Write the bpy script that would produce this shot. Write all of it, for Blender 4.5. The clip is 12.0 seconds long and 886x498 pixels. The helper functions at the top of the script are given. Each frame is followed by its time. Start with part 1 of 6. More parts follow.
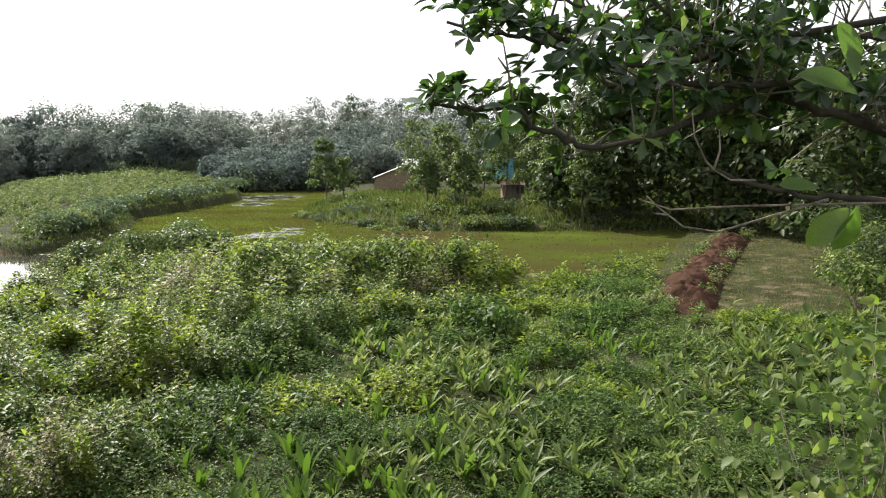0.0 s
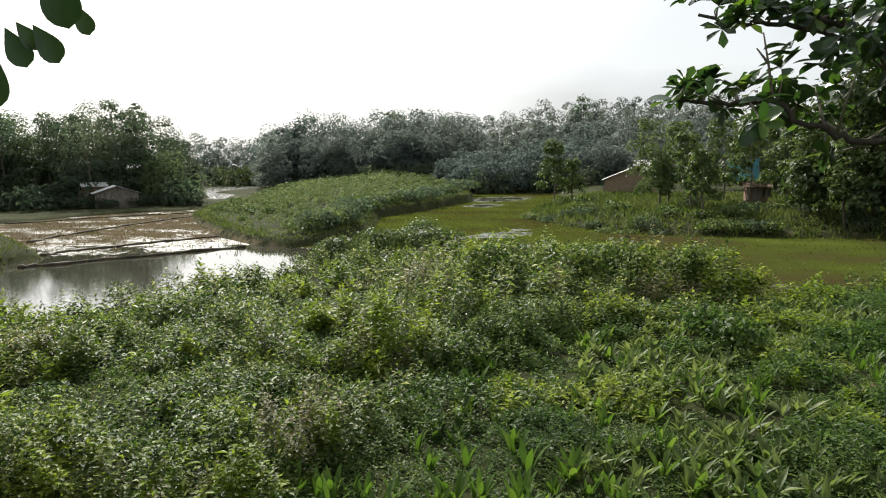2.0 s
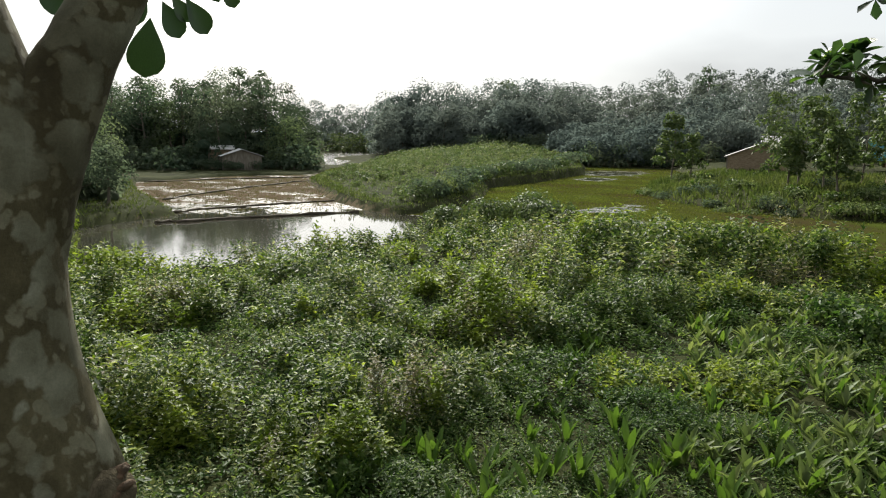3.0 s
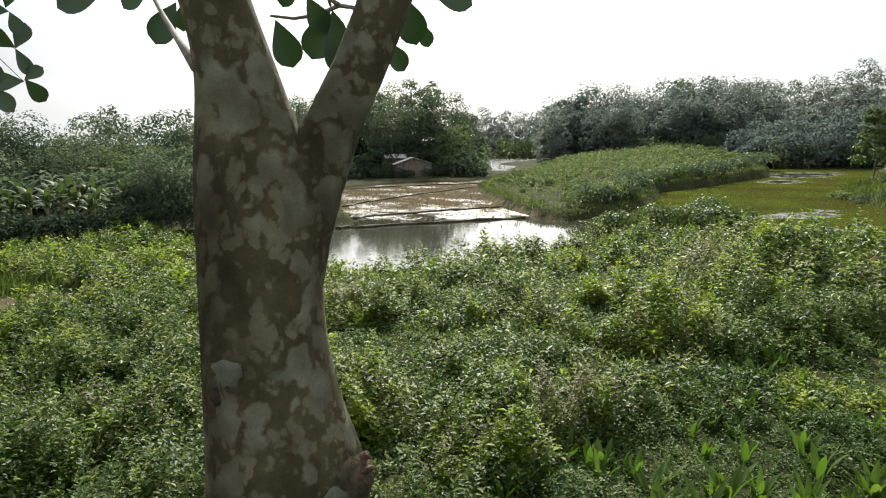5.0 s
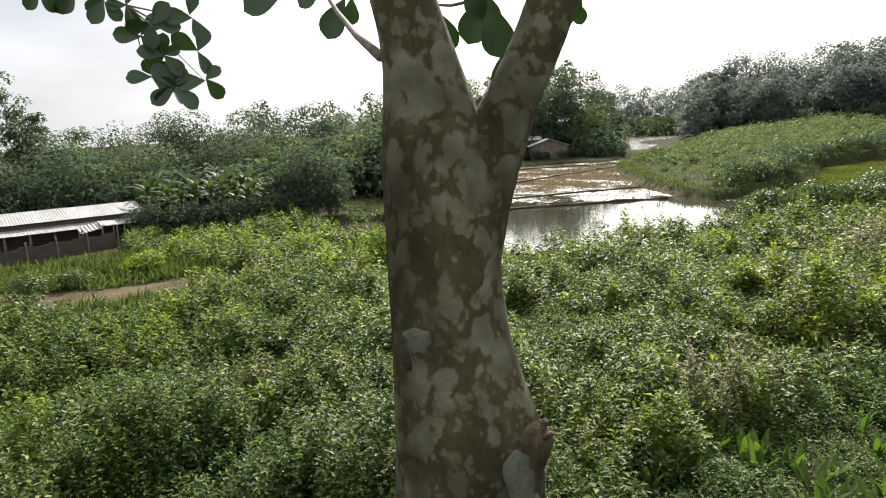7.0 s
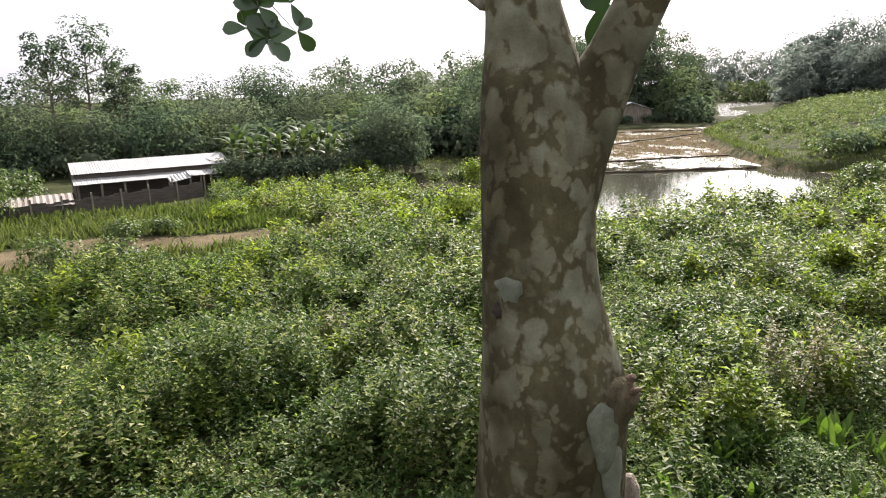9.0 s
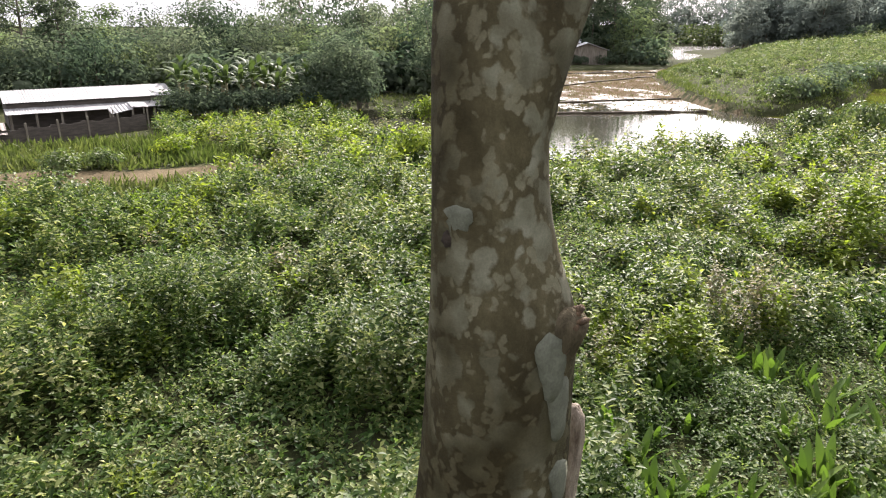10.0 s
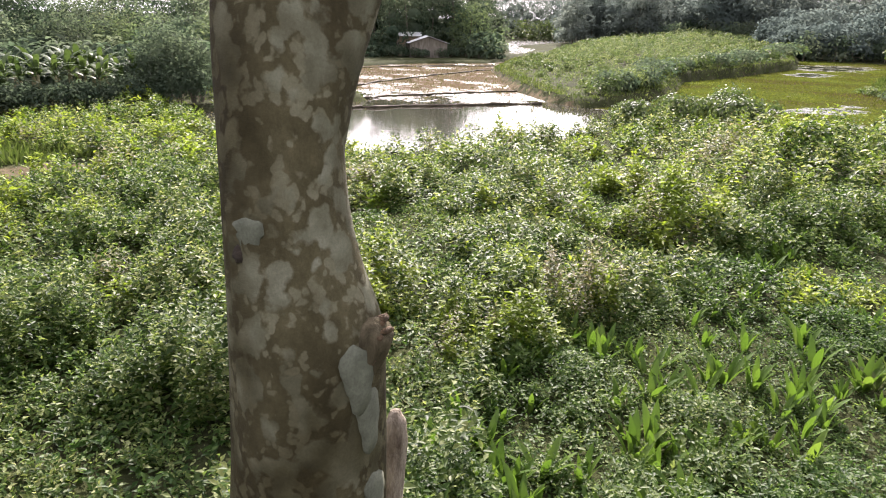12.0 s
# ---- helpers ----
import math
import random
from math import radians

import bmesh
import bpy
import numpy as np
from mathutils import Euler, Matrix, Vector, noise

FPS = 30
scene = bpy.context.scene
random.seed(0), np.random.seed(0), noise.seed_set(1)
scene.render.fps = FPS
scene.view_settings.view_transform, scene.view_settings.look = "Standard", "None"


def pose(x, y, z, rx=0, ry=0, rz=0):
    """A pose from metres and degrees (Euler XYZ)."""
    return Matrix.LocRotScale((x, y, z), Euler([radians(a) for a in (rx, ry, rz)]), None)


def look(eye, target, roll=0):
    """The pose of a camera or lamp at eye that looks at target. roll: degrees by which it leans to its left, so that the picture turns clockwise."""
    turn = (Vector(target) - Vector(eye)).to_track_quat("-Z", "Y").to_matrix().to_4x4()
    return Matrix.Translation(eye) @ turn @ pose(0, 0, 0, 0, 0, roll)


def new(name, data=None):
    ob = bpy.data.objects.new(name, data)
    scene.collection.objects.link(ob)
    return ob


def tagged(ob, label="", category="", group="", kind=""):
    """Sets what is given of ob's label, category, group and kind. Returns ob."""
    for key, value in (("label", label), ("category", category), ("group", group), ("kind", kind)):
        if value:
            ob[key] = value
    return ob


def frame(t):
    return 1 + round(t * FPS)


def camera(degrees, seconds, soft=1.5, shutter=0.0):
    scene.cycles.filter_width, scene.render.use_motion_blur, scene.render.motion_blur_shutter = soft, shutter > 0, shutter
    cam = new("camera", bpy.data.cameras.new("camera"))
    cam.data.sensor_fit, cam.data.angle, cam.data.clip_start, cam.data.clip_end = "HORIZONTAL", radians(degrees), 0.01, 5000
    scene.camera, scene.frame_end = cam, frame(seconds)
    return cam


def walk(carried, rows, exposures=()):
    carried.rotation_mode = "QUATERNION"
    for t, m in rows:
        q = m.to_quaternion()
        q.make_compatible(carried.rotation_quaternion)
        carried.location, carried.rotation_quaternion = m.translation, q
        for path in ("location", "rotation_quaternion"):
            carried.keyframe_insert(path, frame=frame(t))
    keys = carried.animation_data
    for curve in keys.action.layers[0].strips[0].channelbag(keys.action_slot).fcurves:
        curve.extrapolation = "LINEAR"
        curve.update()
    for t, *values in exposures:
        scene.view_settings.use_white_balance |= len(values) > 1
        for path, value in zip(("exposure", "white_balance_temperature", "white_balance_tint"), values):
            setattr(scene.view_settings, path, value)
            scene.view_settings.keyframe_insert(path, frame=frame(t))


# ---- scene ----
cam = camera(65.4, 12.0, 1.1)
PATH = [
    (0, (0.0, 0.0, 5.0), (0.0, 1.984, 4.747), -0.0),
    (0.5, (-0.012, 0.006, 5.002), (-0.198, 1.981, 4.749), -0.0),
    (1, (-0.017, 0.0, 5.002), (-0.345, 1.959, 4.766), 0.0),
    (1.5, (-0.027, -0.029, 4.995), (-0.546, 1.887, 4.748), -0.5),
    (2, (-0.034, -0.053, 4.993), (-0.672, 1.827, 4.749), -0.6),
    (2.5, (-0.045, -0.094, 4.985), (-0.831, 1.72, 4.682), 0.3),
    (2.7, (-0.054, -0.1, 4.985), (-0.899, 1.684, 4.667), 0.5),
    (4.3, (0.039, -0.298, 5.109), (-1.132, 1.294, 4.799), -0.4),
    (4.5, (0.034, -0.3, 5.108), (-1.188, 1.253, 4.797), -1.0),
    (5, (0.008, -0.333, 5.092), (-1.301, 1.146, 4.779), -0.9),
    (5.5, (-0.01, -0.379, 5.094), (-1.415, 1.008, 4.775), -1.4),
    (6, (-0.003, -0.41, 5.094), (-1.468, 0.911, 4.77), -1.9),
    (6.5, (-0.006, -0.439, 5.092), (-1.53, 0.812, 4.757), -2.5),
    (7, (-0.013, -0.452, 5.087), (-1.583, 0.737, 4.74), -3.2),
    (7.5, (-0.016, -0.464, 5.085), (-1.624, 0.669, 4.724), -3.7),
    (9.3, (-0.026, -0.511, 5.058), (-1.703, 0.477, 4.598), -1.9),
    (9.5, (-0.033, -0.504, 5.051), (-1.681, 0.513, 4.553), -1.7),
    (10, (-0.059, -0.473, 5.022), (-1.622, 0.613, 4.404), -0.2),
    (10.5, (-0.061, -0.455, 5.007), (-1.553, 0.694, 4.334), 0.6),
    (11, (-0.061, -0.409, 5.008), (-1.464, 0.832, 4.306), 0.7),
    (11.5, (-0.059, -0.366, 5.011), (-1.377, 0.974, 4.326), 1.4),
    (12, (-0.027, -0.338, 5.043), (-1.306, 1.063, 4.408), 1.0),
]
EXPOSURES = [(0.0, 1.03, 6350, 11), (0.5, 0.91, 6350, 10), (1.0, 0.75, 6350, 9), (1.5, 0.51, 6350, 8), (2.0, 0.46, 6350, 7), (2.5, 0.37, 6350, 7), (5.5, 0.71, 6350, 8), (7.5, 0.90, 6450, 12), (9.5, 1.33, 6400, 18), (10.5, 1.48, 6350, 21), (12.0, 1.58, 6350, 23)]
walk(cam, [(t, look(eye, target, roll)) for t, eye, target, roll in PATH], EXPOSURES)

# ---- light: hazy sky, soft sun ahead and to the left ----
SUN_AZ, SUN_EL = 40.0, 36.0            # degrees left of +y, and above the horizon
world = bpy.data.worlds.new("sky")
scene.world = world
world.use_nodes = True
wn, wl = world.node_tree.nodes, world.node_tree.links
wn.clear()
sky = wn.new("ShaderNodeTexSky")
sky.sky_type, sky.sun_disc = "NISHITA", False
sky.sun_elevation, sky.sun_rotation = radians(SUN_EL), radians(-SUN_AZ)
sky.air_density, sky.dust_density, sky.ozone_density = 1.0, 4.0, 1.0
cloud_co = wn.new("ShaderNodeTexCoord")
cloud_map = wn.new("ShaderNodeMapping")
cloud_map.inputs["Scale"].default_value = (1.0, 1.0, 3.0)
cloud = wn.new("ShaderNodeTexNoise")
cloud.inputs["Scale"].default_value, cloud.inputs["Detail"].default_value, cloud.inputs["Roughness"].default_value = 1.6, 5.0, 0.5
ramp = wn.new("ShaderNodeValToRGB")
ramp.color_ramp.elements[0].position, ramp.color_ramp.elements[0].color = 0.32, (4.3, 4.45, 4.8, 1)
ramp.color_ramp.elements[1].position, ramp.color_ramp.elements[1].color = 0.66, (8.6, 8.7, 8.8, 1)
mix = wn.new("ShaderNodeMix")
mix.data_type = "RGBA"
mix.inputs[0].default_value = 0.82
back = wn.new("ShaderNodeBackground")
back.inputs["Strength"].default_value = 0.073
out = wn.new("ShaderNodeOutputWorld")
wl.new(cloud_co.outputs["Generated"], cloud_map.inputs[0])
wl.new(cloud_map.outputs[0], cloud.inputs["Vector"])
wl.new(cloud.outputs[0], ramp.inputs[0])
wl.new(sky.outputs[0], mix.inputs[6])
wl.new(ramp.outputs[0], mix.inputs[7])
# haze is brighter towards the sun
toward = wn.new("ShaderNodeVectorMath")
toward.operation = "DOT_PRODUCT"
toward.inputs[1].default_value = (-math.sin(radians(SUN_AZ)) * math.cos(radians(SUN_EL)), math.cos(radians(SUN_AZ)) * math.cos(radians(SUN_EL)), math.sin(radians(SUN_EL)))
glow = wn.new("ShaderNodeMapRange")
glow.interpolation_type = "SMOOTHSTEP"
for k, v in ((1, 0.72), (2, 1.0), (3, 1.15), (4, 2.9)):
    glow.inputs[k].default_value = v
lit = wn.new("ShaderNodeVectorMath")
lit.operation = "SCALE"
wl.new(cloud_co.outputs["Generated"], toward.inputs[0])
wl.new(toward.outputs["Value"], glow.inputs[0])
wl.new(mix.outputs[2], lit.inputs[0])
wl.new(glow.outputs[0], lit.inputs["Scale"])
wl.new(lit.outputs[0], back.inputs[0])
wl.new(back.outputs[0], out.inputs[0])

sun = new("sun", bpy.data.lights.new("sun", "SUN"))
sun.data.energy, sun.data.angle, sun.data.color = 5.0, radians(1.0), (1.0, 0.94, 0.84)
sun_at = Vector((-math.sin(radians(SUN_AZ)) * math.cos(radians(SUN_EL)), math.cos(radians(SUN_AZ)) * math.cos(radians(SUN_EL)), math.sin(radians(SUN_EL))))
sun.matrix_world = look(sun_at * 50, (0, 0, 0))


# ---- materials ----
def material(name):
    m = bpy.data.materials.new(name)
    m.use_nodes = True
    m.node_tree.nodes.clear()
    return m, m.node_tree.nodes, m.node_tree.links


def noise_node(n, l, scale, detail=4.0, rough=0.55, space="Object", stretch=None):
    co = n.new("ShaderNodeTexCoord")
    t = n.new("ShaderNodeTexNoise")
    t.inputs["Scale"].default_value, t.inputs["Detail"].default_value, t.inputs["Roughness"].default_value = scale, detail, rough
    if stretch:
        mp = n.new("ShaderNodeMapping")
        mp.inputs["Scale"].default_value = stretch
        l.new(co.outputs[space], mp.inputs[0])
        l.new(mp.outputs[0], t.inputs["Vector"])
    else:
        l.new(co.outputs[space], t.inputs["Vector"])
    return t.outputs[0]


def ramp_node(n, l, source, stops):
    r = n.new("ShaderNodeValToRGB")
    e = r.color_ramp.elements
    while len(e) < len(stops):
        e.new(0.5)
    for k, (at, c) in enumerate(stops):
        e[k].position, e[k].color = at, (*c, 1)
    l.new(source, r.inputs[0])
    return r.outputs[0]


def mix_node(n, l, fac, a, b, blend="MIX"):
    m = n.new("ShaderNodeMix")
    m.data_type, m.blend_type = "RGBA", blend
    for sock, v in ((0, fac), (6, a), (7, b)):
        if isinstance(v, (int, float)):
            m.inputs[sock].default_value = v
        elif isinstance(v, tuple):
            m.inputs[sock].default_value = (*v, 1)
        else:
            l.new(v, m.inputs[sock])
    return m.outputs[2]


def finish(n, l, color, rough=0.6, spec=0.5, bump=None, strength=0.3, distance=0.02, metal=0.0, through_light=0.0, gloss=None, tint=(1.0, 1.15, 0.45)):
    p = n.new("ShaderNodeBsdfPrincipled")
    if isinstance(color, tuple):
        p.inputs["Base Color"].default_value = (*color, 1)
    else:
        l.new(color, p.inputs["Base Color"])
    if isinstance(rough, (int, float)):
        p.inputs["Roughness"].default_value = rough
    else:
        l.new(rough, p.inputs["Roughness"])
    p.inputs["Specular IOR Level"].default_value, p.inputs["Metallic"].default_value = spec, metal
    if gloss is not None:
        l.new(gloss, p.inputs["Specular IOR Level"])
    if bump is not None:
        b = n.new("ShaderNodeBump")
        b.inputs["Strength"].default_value, b.inputs["Distance"].default_value = strength, distance
        l.new(bump, b.inputs["Height"])
        l.new(b.outputs[0], p.inputs["Normal"])
    o = n.new("ShaderNodeOutputMaterial")
    last = p.outputs[0]
    if through_light:
        tr = n.new("ShaderNodeBsdfTranslucent")
        warm = mix_node(n, l, 1.0, color, tint, "MULTIPLY")
        bright = mix_node(n, l, 1.0, warm, (1.6, 1.6, 1.6), "MULTIPLY")
        l.new(bright, tr.inputs[0])
        mx = n.new("ShaderNodeMixShader")
        mx.inputs[0].default_value = through_light
        l.new(last, mx.inputs[1])
        l.new(tr.outputs[0], mx.inputs[2])
        last = mx.outputs[0]
    l.new(last, o.inputs[0])


def leaf_material(name, stops, patch=0.25, patch_tint=(0.76, 0.84, 0.62), rough=0.5, through_light=0.40, spec=0.2, per="island", tint=(1.0, 1.08, 0.72)):
    """Foliage: every leaf a tone of its own, and slow drifts of tone from place to place."""
    m, n, l = material(name)
    if per == "island":
        src = n.new("ShaderNodeNewGeometry").outputs["Random Per Island"]
    else:
        src = n.new("ShaderNodeObjectInfo").outputs["Random"]
    tone = ramp_node(n, l, src, stops)
    drift = ramp_node(n, l, noise_node(n, l, patch, 3.0), [(0.38, patch_tint), (0.62, (1.15, 1.08, 1.0))])
    finish(n, l, mix_node(n, l, 1.0, tone, drift, "MULTIPLY"), rough, spec, through_light=through_light, tint=tint)
    return m


SHRUB = leaf_material("shrub_leaf", [(0.0, (0.022, 0.042, 0.011)), (0.42, (0.060, 0.102, 0.028)), (0.74, (0.125, 0.162, 0.056)), (1.0, (0.275, 0.295, 0.155))], 0.3, (0.72, 0.82, 0.58), rough=0.46, spec=0.14, through_light=0.42, tint=(1.06, 1.08, 0.68))
BRIGHT = leaf_material("bright_leaf", [(0.0, (0.085, 0.122, 0.020)), (0.6, (0.15, 0.195, 0.034)), (1.0, (0.205, 0.245, 0.052))], 0.5, through_light=0.46, tint=(1.04, 1.12, 0.55))
HERB = leaf_material("herb_leaf", [(0.0, (0.028, 0.060, 0.014)), (0.55, (0.066, 0.110, 0.032)), (1.0, (0.165, 0.21, 0.085))], 0.4, (0.66, 0.78, 0.56), rough=0.46, spec=0.14, through_light=0.44, tint=(1.02, 1.10, 0.62))
DULL = leaf_material("dull_leaf", [(0.0, (0.07, 0.078, 0.04)), (0.6, (0.135, 0.135, 0.07)), (1.0, (0.25, 0.205, 0.15))], 0.4)
GINGER = leaf_material("ginger_leaf", [(0.0, (0.060, 0.105, 0.022)), (0.7, (0.095, 0.15, 0.034)), (1.0, (0.13, 0.185, 0.045))], 0.4, through_light=0.36, per="object", tint=(1.02, 1.08, 0.6))
BED_GINGER = leaf_material("ginger_bed_leaf", [(0.0, (0.07, 0.10, 0.034)), (0.6, (0.112, 0.145, 0.052)), (1.0, (0.16, 0.19, 0.075))], 0.4, through_light=0.4)
# Greyed and lightened green: some of the distance haze is mixed into it.
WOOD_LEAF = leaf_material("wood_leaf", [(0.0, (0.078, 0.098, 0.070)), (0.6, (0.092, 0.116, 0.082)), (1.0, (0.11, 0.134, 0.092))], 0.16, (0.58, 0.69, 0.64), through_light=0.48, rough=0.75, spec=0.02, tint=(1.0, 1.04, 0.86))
WOOD_DARK = leaf_material("dark_wood_leaf", [(0.0, (0.044, 0.060, 0.040)), (0.6, (0.056, 0.075, 0.050)), (1.0, (0.07, 0.09, 0.058))], 0.16, (0.7, 0.8, 0.74), through_light=0.42, rough=0.75, spec=0.02, tint=(1.0, 1.04, 0.86))
WOOD_PALE = leaf_material("pale_wood_leaf", [(0.0, (0.092, 0.118, 0.066)), (0.6, (0.11, 0.142, 0.078)), (1.0, (0.135, 0.165, 0.095))], 0.2, (0.7, 0.8, 0.7), through_light=0.48, rough=0.7, spec=0.04, tint=(1.0, 1.04, 0.8))
# Distance haze is put into these leaf colours: paler, bluer, little contrast.
WOOD_HAZED = leaf_material("hazed_far_wood_leaf", [(0.0, (0.098, 0.117, 0.108)), (0.6, (0.112, 0.134, 0.122)), (1.0, (0.122, 0.146, 0.128))], 0.04, (0.88, 0.93, 0.92), through_light=0.5, rough=0.85, spec=0.0, tint=(1.0, 1.02, 0.98))
TREE_LEAF = leaf_material("tree_leaf", [(0.0, (0.05, 0.076, 0.03)), (0.6, (0.09, 0.122, 0.05)), (1.0, (0.145, 0.172, 0.078))], 0.1, through_light=0.33, spec=0.2)
DARK_LEAF = leaf_material("dark_leaf", [(0.0, (0.03, 0.046, 0.02)), (0.6, (0.054, 0.075, 0.032)), (1.0, (0.09, 0.112, 0.045))], 0.15, through_light=0.32, rough=0.55, spec=0.2)
BANANA = leaf_material("banana_leaf", [(0.0, (0.05, 0.074, 0.03)), (1.0, (0.088, 0.118, 0.048))], 0.3, through_light=0.25, per="object")
GRASS = leaf_material("grass_blade", [(0.0, (0.055, 0.075, 0.024)), (0.6, (0.085, 0.108, 0.036)), (1.0, (0.13, 0.145, 0.06))], 0.1, through_light=0.3, rough=0.6, spec=0.06)
PADDY = leaf_material("paddy_blade", [(0.0, (0.07, 0.085, 0.018)), (0.6, (0.10, 0.12, 0.026)), (1.0, (0.14, 0.155, 0.04))], 0.12, (0.8, 0.75, 0.6), through_light=0.3, rough=0.6, spec=0.04)
STUBBLE = leaf_material("stubble_blade", [(0.0, (0.11, 0.095, 0.05)), (0.6, (0.16, 0.135, 0.075)), (1.0, (0.13, 0.15, 0.06))], 0.15, through_light=0.15, rough=0.6, spec=0.2)
STRIP = leaf_material("trampled_grass", [(0.0, (0.085, 0.09, 0.04)), (0.6, (0.12, 0.125, 0.055)), (1.0, (0.165, 0.155, 0.085))], 0.2, through_light=0.25, rough=0.65, spec=0.05)
CROP = leaf_material("crop_leaf", [(0.0, (0.08, 0.108, 0.044)), (0.6, (0.145, 0.178, 0.078)), (1.0, (0.225, 0.25, 0.135))], 0.55, (0.56, 0.68, 0.5), through_light=0.3, rough=0.65, spec=0.12)


def veined_leaf(name, stops, through_light=0.3, rough=0.33):
    m, n, l = material(name)
    tone = ramp_node(n, l, n.new("ShaderNodeObjectInfo").outputs["Random"], stops)
    grain = ramp_node(n, l, noise_node(n, l, 45.0, 3.0), [(0.35, (0.78, 0.82, 0.75)), (0.65, (1.1, 1.08, 1.05))])
    finish(n, l, mix_node(n, l, 1.0, tone, grain, "MULTIPLY"), rough, 0.5, noise_node(n, l, 60.0), 0.15, 0.003, through_light=through_light)
    return m


JACK_LEAF = veined_leaf("jackfruit_leaf", [(0.0, (0.022, 0.05, 0.016)), (0.72, (0.035, 0.072, 0.022)), (0.86, (0.085, 0.15, 0.03)), (1.0, (0.13, 0.20, 0.04))])
# Shaded copy for leaves against the sky: their silhouette darkness is in the material.
JACK_SHADED = veined_leaf("shaded_jackfruit_leaf", [(0.0, (0.022, 0.05, 0.016)), (1.0, (0.04, 0.07, 0.03))], 0.06)
JACK_MANY = leaf_material("jackfruit_foliage", [(0.0, (0.022, 0.046, 0.016)), (0.8, (0.036, 0.066, 0.022)), (0.9, (0.09, 0.14, 0.03)), (1.0, (0.13, 0.18, 0.045))], 2.0, rough=0.36, spec=0.5)
VINE_MANY = leaf_material("vine_foliage", [(0.0, (0.06, 0.095, 0.028)), (0.7, (0.105, 0.15, 0.042)), (1.0, (0.17, 0.20, 0.065))], 0.8, through_light=0.45, spec=0.25)
VINE_LEAF = veined_leaf("vine_leaf", [(0.0, (0.06, 0.105, 0.024)), (0.7, (0.09, 0.145, 0.034)), (1.0, (0.15, 0.19, 0.05))], 0.48)


def plain(name, dark, light, scale, rough=0.7, bump=0.4, distance=0.01, stretch=None, metal=0.0, spec=0.4, fine=None):
    """A surface of two tones with fine grain over it."""
    m, n, l = material(name)
    a = noise_node(n, l, scale, 6.0, 0.6, stretch=stretch)
    b = noise_node(n, l, fine or scale * 7, 4.0, 0.6, stretch=stretch)
    tone = ramp_node(n, l, a, [(0.32, dark), (0.68, light)])
    grain = ramp_node(n, l, b, [(0.3, (0.78, 0.78, 0.78)), (0.7, (1.12, 1.12, 1.12))])
    finish(n, l, mix_node(n, l, 1.0, tone, grain, "MULTIPLY"), rough, spec, b, bump, distance, metal)
    return m


BARK = plain("tree_bark", (0.08, 0.065, 0.045), (0.20, 0.175, 0.13), 3.0, 0.85, 0.6, 0.02, (1, 1, 0.3))
BRANCH_BARK = plain("dark_branch_bark", (0.035, 0.03, 0.022), (0.085, 0.075, 0.058), 12.0, 0.9, 0.6, 0.006, (1, 1, 0.4), spec=0.1)
TWIG = plain("twig_bark", (0.10, 0.085, 0.06), (0.24, 0.21, 0.16), 20.0, 0.8, 0.4, 0.004, (1, 1, 0.3))
STUMP_WOOD = plain("peeling_stump_wood", (0.055, 0.046, 0.026), (0.15, 0.125, 0.078), 30.0, 0.9, 0.9, 0.008, (1, 1, 0.3), spec=0.1)
DEADWOOD = plain("dead_wood", (0.085, 0.06, 0.038), (0.42, 0.36, 0.27), 22.0, 0.85, 0.9, 0.012, (1, 1, 0.35))
SOIL = plain("red_soil", (0.034, 0.018, 0.011), (0.078, 0.042, 0.026), 2.2, 0.95, 0.9, 0.06, spec=0.05)
MUD = plain("bund_mud", (0.045, 0.036, 0.024), (0.085, 0.07, 0.045), 1.2, 0.75, 0.7, 0.05, spec=0.15)
TIN = plain("weathered_tin_roof", (0.25, 0.245, 0.235), (0.43, 0.42, 0.40), 0.8, 0.6, 0.15, 0.004, (1, 0.2, 1), 0.25)
PALE_TIN = plain("pale_tin_roof", (0.62, 0.62, 0.61), (0.8, 0.8, 0.78), 0.8, 0.55, 0.15, 0.004, (1, 0.2, 1), 0.1)
OLD_TIN = plain("rusty_tin_roof", (0.17, 0.13, 0.10), (0.33, 0.30, 0.27), 0.9, 0.7, 0.2, 0.004, (1, 0.3, 1), 0.15)
BAMBOO = plain("woven_bamboo_wall", (0.20, 0.14, 0.085), (0.34, 0.26, 0.17), 3.0, 0.8, 0.5, 0.01, (1, 1, 4))
BRICKWORK = plain("brown_brick_wall", (0.15, 0.085, 0.055), (0.26, 0.16, 0.105), 1.6, 0.9, 0.5, 0.01)
RUST_TIN = plain("rust_brown_tin", (0.08, 0.05, 0.033), (0.16, 0.11, 0.075), 2.0, 0.85, 0.3, 0.004, spec=0.1)
TARP = plain("blue_tarpaulin", (0.10, 0.32, 0.44), (0.18, 0.48, 0.60), 1.5, 0.45, 0.3, 0.02)
SHADE_NET = plain("dark_netting_fence", (0.05, 0.042, 0.034), (0.10, 0.084, 0.068), 2.0, 0.9, 0.5, 0.01, (1, 1, 6))
POST_WOOD = plain("grey_timber", (0.12, 0.10, 0.075), (0.26, 0.23, 0.18), 5.0, 0.85, 0.5, 0.008, (1, 1, 0.2))


